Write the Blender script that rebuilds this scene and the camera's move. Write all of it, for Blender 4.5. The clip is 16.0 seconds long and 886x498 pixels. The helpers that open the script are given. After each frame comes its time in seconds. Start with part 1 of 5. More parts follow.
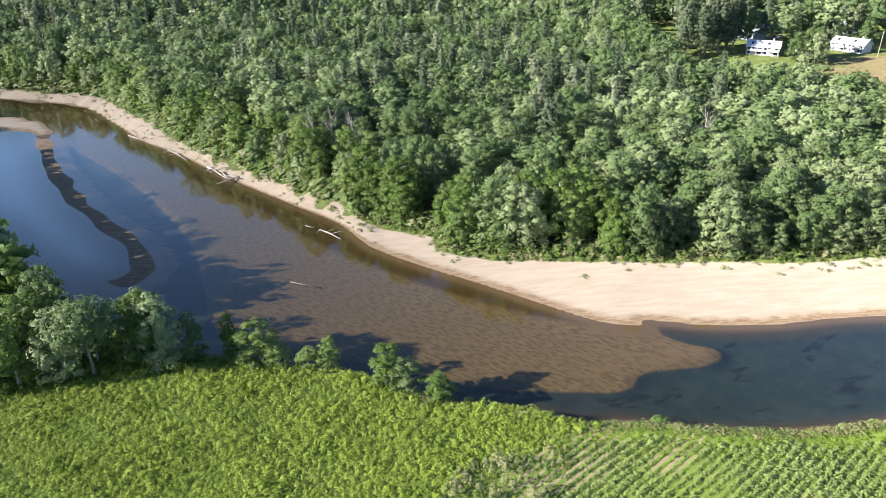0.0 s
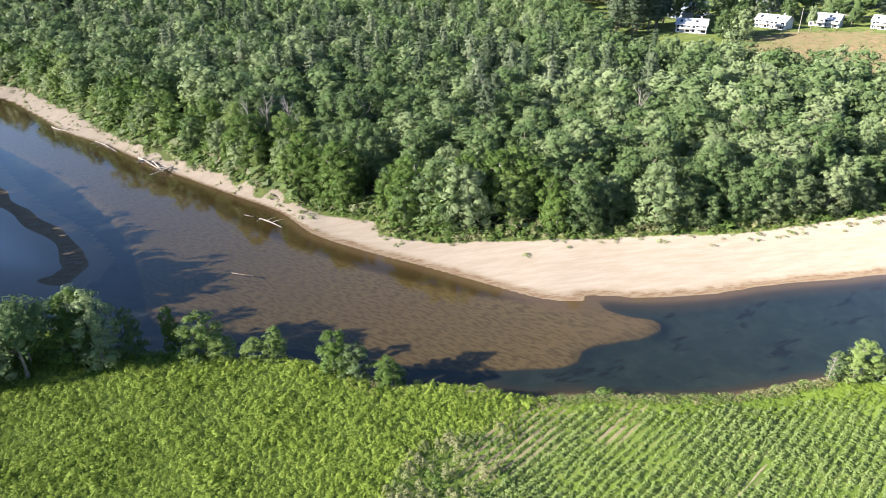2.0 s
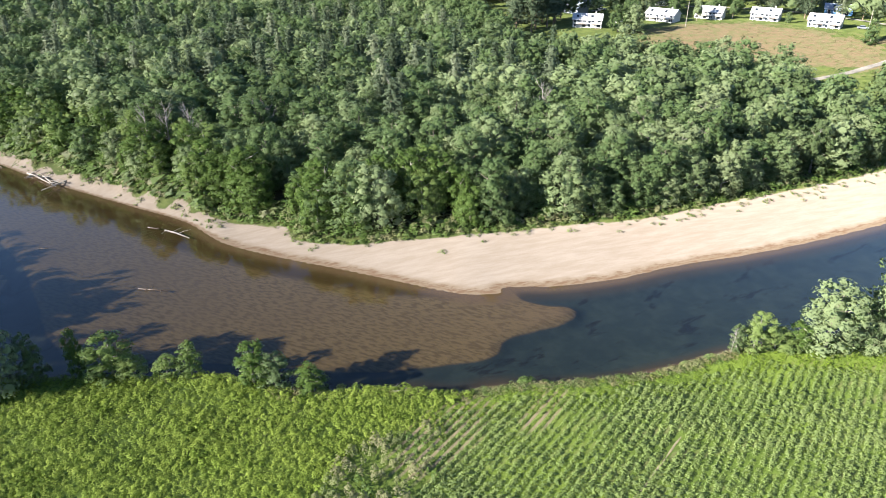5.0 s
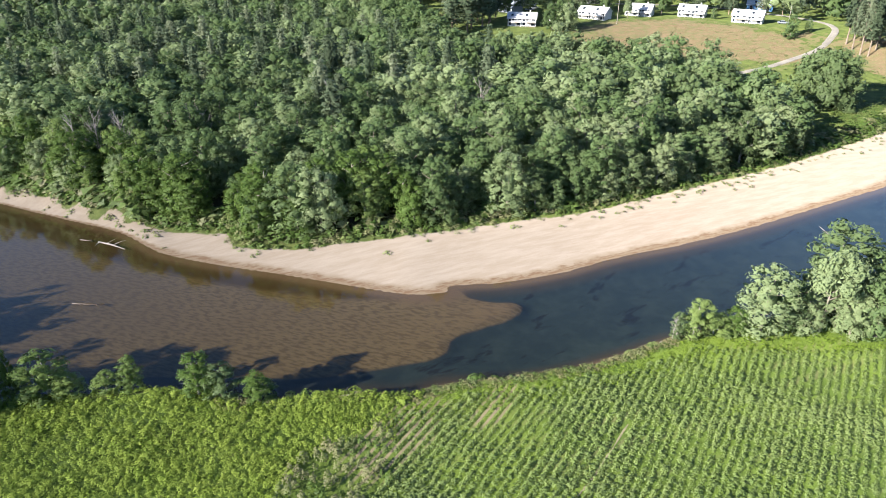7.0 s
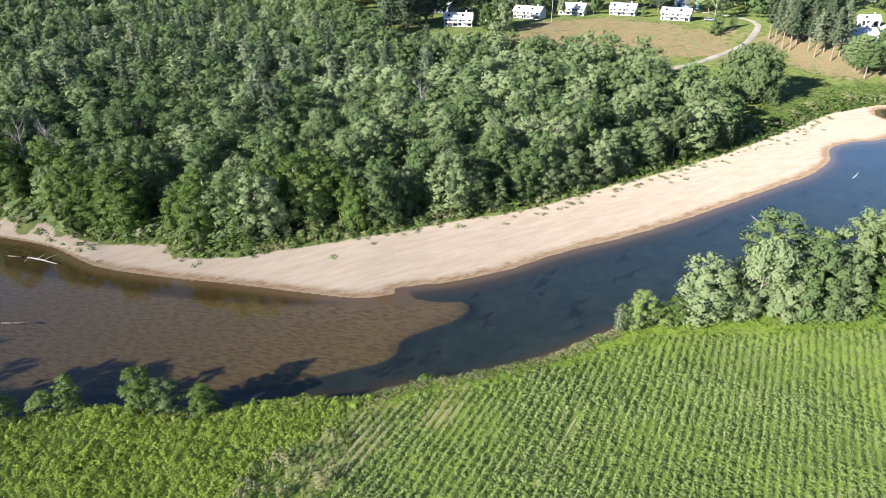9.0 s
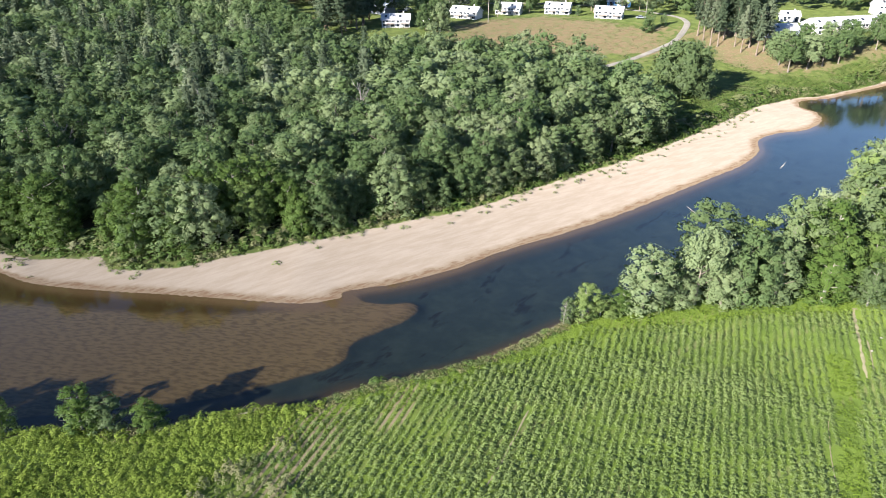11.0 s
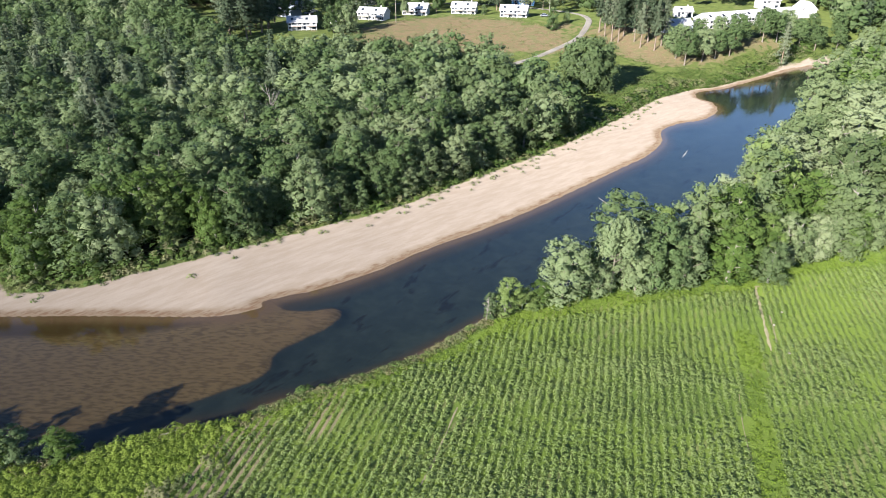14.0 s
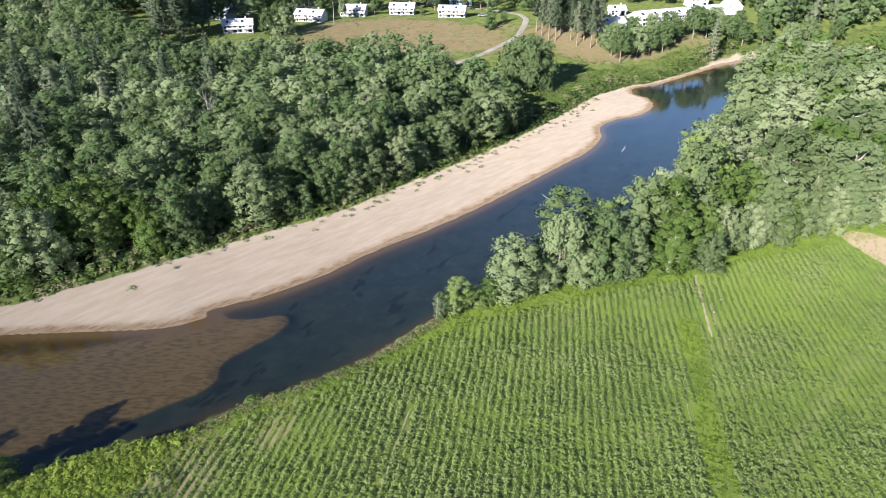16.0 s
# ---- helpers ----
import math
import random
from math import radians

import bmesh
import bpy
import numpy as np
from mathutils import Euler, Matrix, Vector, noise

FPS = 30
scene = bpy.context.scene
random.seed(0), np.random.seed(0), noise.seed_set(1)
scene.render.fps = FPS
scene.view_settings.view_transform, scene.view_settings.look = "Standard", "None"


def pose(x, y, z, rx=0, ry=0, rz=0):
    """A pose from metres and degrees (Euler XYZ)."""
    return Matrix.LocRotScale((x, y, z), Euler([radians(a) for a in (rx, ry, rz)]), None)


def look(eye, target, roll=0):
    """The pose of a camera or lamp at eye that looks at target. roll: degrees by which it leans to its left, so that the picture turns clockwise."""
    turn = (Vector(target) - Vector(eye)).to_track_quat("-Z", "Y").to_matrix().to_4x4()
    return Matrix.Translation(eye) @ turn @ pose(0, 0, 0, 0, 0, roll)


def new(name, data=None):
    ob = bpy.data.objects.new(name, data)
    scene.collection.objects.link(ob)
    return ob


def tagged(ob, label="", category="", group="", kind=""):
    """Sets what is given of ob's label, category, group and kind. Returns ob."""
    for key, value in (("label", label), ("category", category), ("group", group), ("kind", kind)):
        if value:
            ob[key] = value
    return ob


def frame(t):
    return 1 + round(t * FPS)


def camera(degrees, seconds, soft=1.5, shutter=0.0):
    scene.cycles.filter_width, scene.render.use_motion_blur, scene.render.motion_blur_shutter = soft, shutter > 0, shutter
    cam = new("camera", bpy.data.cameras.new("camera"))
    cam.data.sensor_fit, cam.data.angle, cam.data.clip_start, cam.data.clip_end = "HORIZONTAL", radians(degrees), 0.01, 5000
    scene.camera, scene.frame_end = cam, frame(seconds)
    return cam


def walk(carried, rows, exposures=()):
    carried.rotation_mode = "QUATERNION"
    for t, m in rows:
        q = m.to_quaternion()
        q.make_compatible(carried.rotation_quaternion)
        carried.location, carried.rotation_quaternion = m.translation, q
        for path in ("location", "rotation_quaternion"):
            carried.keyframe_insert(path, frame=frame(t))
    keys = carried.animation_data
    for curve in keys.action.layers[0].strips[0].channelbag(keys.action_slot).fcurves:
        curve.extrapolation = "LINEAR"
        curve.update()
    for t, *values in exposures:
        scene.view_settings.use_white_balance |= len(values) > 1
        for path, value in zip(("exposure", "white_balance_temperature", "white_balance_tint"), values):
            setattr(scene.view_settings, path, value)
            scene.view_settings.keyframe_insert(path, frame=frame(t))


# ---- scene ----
# The whole view is taken from one hovering place 60 m above the river.
EYE = (0.0, 0.0, 60.0)
cam = camera(64.65, 16.0, soft=0.6)
PATH = [
    # seconds, yaw, pitch, roll
    (0, 0.00, -24.95, 0.0), (0.5, -1.28, -25.26, 0.0), (1, -2.54, -25.67, 0.0), (1.5, -3.82, -26.06, 0.0),
    (2, -5.10, -26.31, 0.0), (2.5, -6.38, -26.42, 0.0), (3, -7.64, -26.44, 0.0), (3.5, -8.93, -26.47, 0.0),
    (4, -10.21, -26.43, 0.0), (6.5, -16.58, -26.40, 0.0), (7, -17.81, -26.38, 0.0), (7.5, -19.06, -26.36, 0.0),
    (8, -20.31, -26.35, 0.0), (8.5, -21.57, -26.32, 0.0), (9, -22.79, -26.31, 0.0), (11.5, -28.90, -26.25, 0.0),
    (12, -30.08, -26.25, 0.0), (12.5, -31.29, -26.24, 0.0), (13, -32.50, -26.23, 0.0), (13.5, -33.71, -26.22, 0.0),
    (14, -34.94, -26.20, 0.0), (14.5, -36.14, -26.19, 0.0), (15, -37.35, -26.17, 0.0), (15.5, -38.56, -26.17, 0.0),
    (16, -39.76, -26.15, 0.0),
]
walk(cam, [(t, pose(*EYE, 90 + p, r, y)) for t, y, p, r in PATH],
     [(0.0, 2.22, 6240, 15), (4.0, 2.04, 6160, 15), (8.0, 1.86, 6060, 15), (12.0, 1.66, 5980, 16), (16.0, 1.52, 5920, 17)])

# ---------------------------------------------------------------- light
SUN_ELEV, SUN_AZ = radians(22.0), radians(196.5)   # azimuth of the sun from +x, counter-clockwise
world = bpy.data.worlds.new("sky")
scene.world = world
world.use_nodes = True
wn = world.node_tree.nodes
sky = wn.new("ShaderNodeTexSky")
sky.sky_type = "NISHITA"
sky.sun_disc = False
sky.sun_elevation = SUN_ELEV
sky.sun_rotation = radians(90.0) - SUN_AZ
sky.air_density, sky.dust_density, sky.ozone_density = 1.0, 0.1, 3.0
sky.altitude = 800.0
world.node_tree.links.new(sky.outputs[0], wn["Background"].inputs[0])
wn["Background"].inputs[1].default_value = 0.060
sun_data = bpy.data.lights.new("sun", "SUN")
sun_data.energy, sun_data.angle, sun_data.color = 5.0, radians(0.53), (1.0, 0.92, 0.77)
sun = new("sun", sun_data)
sun_dir = Vector((math.cos(SUN_AZ) * math.cos(SUN_ELEV), math.sin(SUN_AZ) * math.cos(SUN_ELEV), math.sin(SUN_ELEV)))
sun.matrix_world = look(sun_dir * 300, (0, 0, 0))

# ---------------------------------------------------------------- plan of the valley, in metres
FAR_SHORE = [(-390, 285), (-285, 282), (-202.5, 274.5), (-168, 265.5), (-132.9, 253.5), (-110.2, 229.5), (-91.5, 207), (-76.5, 194), (-58.2, 174.8),
             (-35.1, 153.4), (-23.2, 142.5), (-17.2, 133.2), (-13.5, 128.4), (-4.9, 121.5), (7.9, 112.8), (18.5, 105.1), (25.5, 100.4), (30, 99.3), (33, 99.1),
             (33.9, 100.8), (43.5, 99), (54.8, 99.3), (66.8, 101.4), (81, 102.4), (97.5, 104.6), (115.5, 108.1), (133.5, 111.9), (146.2, 114.6), (159.3, 120.3),
             (168, 127.5), (178.2, 129.6), (187.5, 128.1), (199.5, 131.1), (207.9, 138), (210.3, 146.2), (216.8, 151.5), (226.5, 149.4), (243, 150.3), (265, 151.9),
             (289.5, 153), (325.5, 142.5), (390, 114), (495, 90)]
NEAR_SHORE = [(495, 45), (390, 69), (322.5, 99), (279, 132), (249, 126), (228, 117), (189, 102), (168, 93), (138, 85.5), (114, 78.8), (93, 75), (75, 74.2),
              (61.5, 74.4), (54, 73.2), (43.5, 72), (34.5, 72.3), (29.2, 72.9), (24.6, 73.8), (18.9, 73.2), (12.9, 75.3), (6, 76.8), (-1.5, 78), (-6, 81.3), (-12, 84),
              (-21, 85.8), (-30, 87.9), (-40.5, 90), (-54, 99), (-75, 115.5), (-99, 136.5), (-132, 165), (-177, 204), (-247.5, 225), (-390, 228)]
VEG_EDGE = [(-390, 289.5), (-285, 286.5), (-195, 276.8), (-165, 268.5), (-129.8, 256.5), (-108.8, 234.8), (-85.5, 207.8), (-67.5, 187.2), (-50.7, 171.9), (-36, 157.8),
            (-24, 147), (-13.5, 138.4), (-2.7, 132.6), (-0.9, 126.9), (9.6, 122.4), (22.5, 120.3), (33.8, 119.4), (45, 119.4), (57, 119.4), (70.1, 119.4), (79.8, 120.9),
            (95.2, 123.9), (112.5, 126.9), (132, 131.1), (151.5, 136.5), (168, 141.9), (184.5, 147), (205.5, 152.7), (217.5, 154.5), (228, 152.4), (243, 153.3), (265.5, 154.8),
            (291, 156), (327, 145.5), (393, 117), (495, 93)]
SHOAL = [(33.9, 101.1), (35.7, 96.9), (39, 94.3), (42.6, 92.8), (43.2, 90.9), (40.2, 88.8), (34.3, 87.4), (29.1, 85.9), (26.4, 82.3), (19.5, 81.9), (15.5, 82), (8, 82.6),
         (-4, 86.5), (-15, 90), (-27, 94), (-38, 100), (-45, 116), (-54, 135), (-78, 168), (-120, 211.5), (-147, 244.5), (-126, 243), (-99, 208.5), (-72, 180), (-45, 154.5), (-28.5, 136.5), (-19.5, 127.5), (-4.5, 115.5), (12, 105), (24, 99.9), (30, 99)]
LEFT_BAR = [(-225, 240), (-180, 238.5), (-150.9, 235), (-140.7, 232), (-129, 222.8), (-120.8, 210.8), (-108.8, 189), (-92.2, 165.8), (-78.8, 149.2), (-65.4, 135.3), (-57.9, 125.4), (-54.9, 118.5),
            (-60, 111), (-78, 117), (-99, 138), (-132, 165), (-177, 204), (-225, 219)]
PLATEAU = [(60, 495), (87, 360), (105, 310.5), (126, 294), (154.5, 295.5), (175.5, 292.5), (195, 285), (213, 273), (228, 258), (240, 241.5), (249, 225), (252, 205.5), (258, 186), (273, 174), (300, 168), (337.5, 159), (393, 138), (510, 114), (630, 495)]
DRY_SLOPE = [(160, 284), (172, 292), (182, 294), (206.7, 285), (223, 262.5), (230, 248.5), (230, 234), (214, 221), (196, 217), (177, 226), (156, 242), (145, 262)]
DRY_SLOPE_2 = [(239, 224), (231, 211), (226.5, 195), (231, 181), (236, 172.5), (249, 166.5), (262, 165), (277, 162.5), (284, 168), (268, 180), (256, 198), (253, 216), (247, 228)]
ROAD = [(178, 214), (187.9, 215.4), (200, 216.4), (213.9, 220.8), (224, 224.6), (235.6, 229.4), (246.4, 236), (256, 246), (262, 258), (262, 275), (256, 295), (240, 320), (200, 345), (160, 362)]
# the open ground round the houses, the track and the meadow: no woods here
CLEARING = [(136.5, 120), (142.5, 145.5), (154.5, 175.5), (165, 196), (160, 221), (140, 239), (112, 248), (91, 259), (90, 285), (87, 337.5), (93, 393), (630, 393), (630, 60), (180, 90)]
RIGHT_WOODS = [(64.5, 75), (66, 69.9), (75, 66.9), (90, 62.7), (99, 57.9), (112.5, 55.8), (129, 49.5), (147, 43.5), (195, 30), (300, 3), (495, -45), (495, 39), (390, 64.5), (322.5, 93),
               (279, 126), (249, 121.5), (228, 112.5), (189, 97.5), (168, 88.5), (138, 81), (114, 75), (90, 72)]
LEFT_WOODS = [(-35.2, 87.8), (-39, 84.9), (-48, 82.2), (-57.8, 76.8), (-75, 67.5), (-112.5, 49.5), (-210, 22.5), (-390, 90), (-390, 236), (-240, 234), (-168, 208), (-128, 166), (-100, 133), (-99, 130.5), (-75, 109.5), (-54, 93)]
ROW_DIR, ROW_STEP = Vector((0.752, 0.659, 0.0)), 1.02
# where the furrows lie open: centre and half sizes along and across the rows
OPEN_FURROWS = [(14.5, 64.0, 9.0, 4.2), (27.8, 65.2, 5.5, 2.0)]
# worn wheel tracks and bare spots in the field: a line and half its width
TRACKS = [([(30.7, 48.4), (34, 50.7), (42, 56.9)], 0.22), ([(86.0, 41.4), (93.5, 47.6), (100.4, 53.2), (101.6, 53.4)], 0.42), ([(88.5, 42.0), (94.5, 47.0)], 0.2), ([(63.8, 29.7), (68, 33.6), (73.6, 38.1)], 0.12)]
GRASS_LANE = [(57.0, 21.6), (69.1, 32.0), (79.3, 39.6), (86.5, 46.0)]
BARE_PATCHES = [([(138.5, 40.5), (134, 31.5), (131, 25)], 4.6), ([(-2.1, 75.5), (1.0, 75.2), (6.0, 75.2)], 0.8)]


def spline(points, steps=6, closed=False):
    """A smooth curve through the control points of the plan (Catmull-Rom)."""
    p = np.array(points, float)
    q = np.vstack([p[-1], p, p[0], p[1]]) if closed else np.vstack([2 * p[0] - p[1], p, 2 * p[-1] - p[-2]])
    out = []
    for i in range(1, len(q) - 2):
        a, b, c, d = q[i - 1:i + 3]
        for s in np.arange(steps) / steps:
            out.append(0.5 * (2 * b + (c - a) * s + (2 * a - 5 * b + 4 * c - d) * s ** 2 + (3 * b - a - 3 * c + d) * s ** 3))
    if not closed:
        out.append(p[-1])
    return np.array(out)


def line_distance(px, py, line):
    best = np.full(np.shape(px), 1e9)
    for (ax, ay), (bx, by) in zip(line[:-1], line[1:]):
        dx, dy = bx - ax, by - ay
        s = np.clip(((px - ax) * dx + (py - ay) * dy) / (dx * dx + dy * dy + 1e-12), 0, 1)
        best = np.minimum(best, (px - ax - s * dx) ** 2 + (py - ay - s * dy) ** 2)
    return np.sqrt(best)


def inside(px, py, ring):
    hit = np.zeros(np.shape(px), bool)
    for (ax, ay), (bx, by) in zip(ring, np.roll(ring, -1, 0)):
        if ay == by:
            continue
        hit ^= ((ay > py) != (by > py)) & (px < (bx - ax) * (py - ay) / (by - ay) + ax)
    return hit


def signed(px, py, ring):
    """Metres to the ring's edge, positive inside."""
    d = line_distance(px, py, np.vstack([ring, ring[:1]]))
    return np.where(inside(px, py, ring), d, -d)


def ease(a, b, v):
    s = np.clip((v - a) / (b - a), 0, 1)
    return s * s * (3 - 2 * s)


far_line, near_line, veg_line = spline(FAR_SHORE), spline(NEAR_SHORE), spline(VEG_EDGE)
calm_line = spline([p for p in FAR_SHORE if not 26 < p[0] < 43])
river_ring = np.vstack([far_line, near_line])
veg_ring = np.vstack([veg_line, [(1350, 93), (6000, 6000), (-6000, 6000), (-1350, 290)]])
shoal_ring, left_bar_ring = spline(SHOAL, 4, True), spline(LEFT_BAR, 4, True)
plateau_ring, slope_ring, slope_ring_2 = spline(PLATEAU, 3, True), spline(DRY_SLOPE, 3, True), spline(DRY_SLOPE_2, 3, True)
road_line = spline(ROAD, 5)


def wobble(px, py, scale, seed=0.0):
    """Cheap smooth unevenness from a few crossed waves, about -1 to 1."""
    a, b = px / scale, py / scale
    return (np.sin(a * 1.3 + 2.1 * b + seed) + np.sin(2.3 * a - 1.1 * b + 1.7 * seed + 1.0) + np.sin(-0.7 * a + 2.9 * b + 0.6 * seed + 2.0)
            + np.sin(3.9 * a + 3.1 * b + seed * 2.2)) / 4


def furrows_open(x, y):
    """1 where bare furrows show between the rows, 0 where the crop closes over them."""
    out = np.zeros(np.shape(x))
    for cx, cy, lng, wide in OPEN_FURROWS:
        along, off = (x - cx) * ROW_DIR.x + (y - cy) * ROW_DIR.y, -(x - cx) * ROW_DIR.y + (y - cy) * ROW_DIR.x
        out = np.maximum(out, ease(1.25, 0.75, np.sqrt((along / lng) ** 2 + (off / wide) ** 2) + 0.15 * wobble(x, y, 2.5)))
    return out


def land(px, py):
    """Heights of the ground and what lies on it: metres into the river, the far woods, the left bar, the near side."""
    px, py = np.asarray(px, float), np.asarray(py, float)
    river = signed(px, py, river_ring)
    woods = signed(px, py, veg_ring)
    d_far, d_near = line_distance(px, py, far_line), line_distance(px, py, near_line)
    near = d_near < d_far
    bar = signed(px, py, left_bar_ring)
    shoal = signed(px, py, shoal_ring)
    # river bed
    reach = np.where(near, 8.0, 8.5)
    deep = 0.2 + (0.9 + 0.4 * ease(22, 42, px) + 0.5 * ease(-30, -9, bar)) * ease(0.0, 1.0, river / reach)
    shallow = 0.10 + (0.42 - 0.22 * ease(12, 38, px)) * ease(0.0, 4.5, river) + 0.06 * wobble(px, py, 4.5)
    mixed = ease(-1.9, 1.3, shoal + 0.5 * wobble(px, py, 3.3, 1.0))
    bed = -(deep * (1 - mixed) + shallow * mixed) * ease(-0.3, 1.8, river)
    out = -river
    sandy = ease(-24, -12, px)
    calm = out + (line_distance(px, py, calm_line) - out) * ease(1.0, 7.0, out)
    h_far = (1 - sandy) * (2.8 * ease(0.15, 5.4, out) + 0.4 * wobble(px, py, 3.0) * ease(0.7, 3.7, out)) \
        + sandy * (1.7 * ease(-1.5, 20, calm) - 1.7 * ease(-1.5, 20, 0 * out) + 0.025 * wobble(px, py, 7.5) * ease(1.5, 7.5, out))
    h_far = h_far + 1.2 * ease(0.0, 13.0, woods)
    cut = 2.85 + 0.18 * wobble(px, py, 13.0)
    h_near = cut * ease(0.15, 2.6, out + 0.5 * wobble(px, py, 2.4)) + 0.05 * wobble(px, py, 6.0)
    z = np.where(river > 0, bed, np.where(near, h_near, h_far))
    z = np.where(bar > -4.5, np.maximum(z, np.where(out > 0.45, z, 0.06 * ease(-3.0, 3.9, bar) - 0.15 + (0.17 + 0.14 * ease(208, 226, py)) * ease(-2.6, 1.5, bar + 1.2 * wobble(px, py, 6.0)) * np.maximum(ease(6.0, 2.2, bar + 1.2 * wobble(px, py, 9.0, 5.0)) * ease(3.0, 11.0, d_near), ease(212, 226, py)))), z)
    rise = signed(px, py, plateau_ring)
    z = z + 8.4 * ease(-1, 0, (rise - 4.5) / (29 + 45 * ease(247, 195, px))) * (woods > 0)
    far = np.hypot(px, py)
    z = z + np.where(woods > 0, 0.05 * np.clip(far - 390, 0, 1300), 0)
    return z, river, woods, bar, near, shoal

# ---------------------------------------------------------------- materials
def node_material(name):
    m = bpy.data.materials.new(name)
    m.use_nodes = True
    return m, m.node_tree.nodes, m.node_tree.links, m.node_tree.nodes["Principled BSDF"]


def noise_node(n, l, scale, detail=4.0, rough=0.6, vec=None):
    t = n.new("ShaderNodeTexNoise")
    t.inputs["Scale"].default_value, t.inputs["Detail"].default_value, t.inputs["Roughness"].default_value = scale, detail, rough
    if vec is not None:
        l.new(vec, t.inputs["Vector"])
    return t.outputs["Fac"]


def maths(n, l, op, a, b=0.0, clamp=False):
    t = n.new("ShaderNodeMath")
    t.operation, t.use_clamp = op, clamp
    for i, v in enumerate((a, b)):
        if isinstance(v, (int, float)):
            t.inputs[i].default_value = v
        else:
            l.new(v, t.inputs[i])
    return t.outputs[0]


def ramp01(n, l, v, lo, hi):
    t = n.new("ShaderNodeMapRange")
    t.interpolation_type = "SMOOTHSTEP"
    l.new(v, t.inputs[0])
    t.inputs[1].default_value, t.inputs[2].default_value = lo, hi
    return t.outputs[0]


def mixed(n, l, fac, a, b):
    t = n.new("ShaderNodeMix")
    t.data_type = "RGBA"
    for sock, v in ((t.inputs[0], fac), (t.inputs[6], a), (t.inputs[7], b)):
        if isinstance(v, (int, float)):
            sock.default_value = v
        elif isinstance(v, tuple):
            sock.default_value = (*v, 1)
        else:
            l.new(v, sock)
    return t.outputs[2]


def bumped(n, l, bsdf, height, strength, distance):
    b = n.new("ShaderNodeBump")
    b.inputs["Strength"].default_value, b.inputs["Distance"].default_value = strength, distance
    l.new(height, b.inputs["Height"])
    l.new(b.outputs[0], bsdf.inputs["Normal"])


def leaf_material(name, dark, light, odd=None, shine=0.5, through_light=0.36, gaps=0.0):
    """Leaves: each leaf and each tree a little different; some light comes through."""
    m, n, l, p = node_material(name)
    geo, info = n.new("ShaderNodeNewGeometry"), n.new("ShaderNodeObjectInfo")
    tint = n.new("ShaderNodeAttribute")
    tint.attribute_name = "tint"
    each = maths(n, l, "ADD", info.outputs["Random"], tint.outputs["Fac"])
    each = maths(n, l, "FRACT", each)
    c = mixed(n, l, maths(n, l, "MULTIPLY", geo.outputs["Random Per Island"], 0.45), dark, light)
    c2 = mixed(n, l, ramp01(n, l, each, 0.45, 1.0), c, odd or light)
    hsv = n.new("ShaderNodeHueSaturation")
    l.new(c2, hsv.inputs["Color"])
    l.new(maths(n, l, "ADD", maths(n, l, "MULTIPLY", each, 0.30), 0.80), hsv.inputs["Value"])
    p.inputs["Roughness"].default_value, p.inputs["Diffuse Roughness"].default_value = shine, 0.8
    l.new(hsv.outputs[0], p.inputs["Base Color"])
    p.inputs["Specular IOR Level"].default_value = 0.14
    tr = n.new("ShaderNodeBsdfTranslucent")
    l.new(hsv.outputs[0], tr.inputs[0])
    mx = n.new("ShaderNodeMixShader")
    mx.inputs[0].default_value = through_light
    l.new(p.outputs[0], mx.inputs[1])
    l.new(tr.outputs[0], mx.inputs[2])
    if gaps:
        # sprays are ragged, with light between their leaves
        pos = geo.outputs["Position"]
        hole = maths(n, l, "GREATER_THAN", noise_node(n, l, gaps, 2.0, 0.6, pos), 0.575)
        clear, cut = n.new("ShaderNodeBsdfTransparent"), n.new("ShaderNodeMixShader")
        l.new(hole, cut.inputs[0])
        l.new(mx.outputs[0], cut.inputs[1])
        l.new(clear.outputs[0], cut.inputs[2])
        mx = cut
    l.new(mx.outputs[0], n["Material Output"].inputs[0])
    return m


def plain_material(name, colour, rough=0.7, vary=0.25, scale=2.0, bump=0.2, metal=0.0):
    m, n, l, p = node_material(name)
    co = n.new("ShaderNodeTexCoord").outputs["Object"]
    f = noise_node(n, l, scale, 6, 0.65, co)
    big = noise_node(n, l, scale * 0.15, 2, 0.5, co)
    f = maths(n, l, "ADD", maths(n, l, "MULTIPLY", f, 0.6), maths(n, l, "MULTIPLY", big, 0.4))
    lo = tuple(c * (1 - vary) for c in colour)
    hi = tuple(min(1, c * (1 + vary)) for c in colour)
    l.new(mixed(n, l, ramp01(n, l, f, 0.3, 0.7), lo, hi), p.inputs["Base Color"])
    p.inputs["Roughness"].default_value, p.inputs["Metallic"].default_value = rough, metal
    p.inputs["Diffuse Roughness"].default_value = rough
    if bump:
        bumped(n, l, p, f, bump, 0.05)
    return m


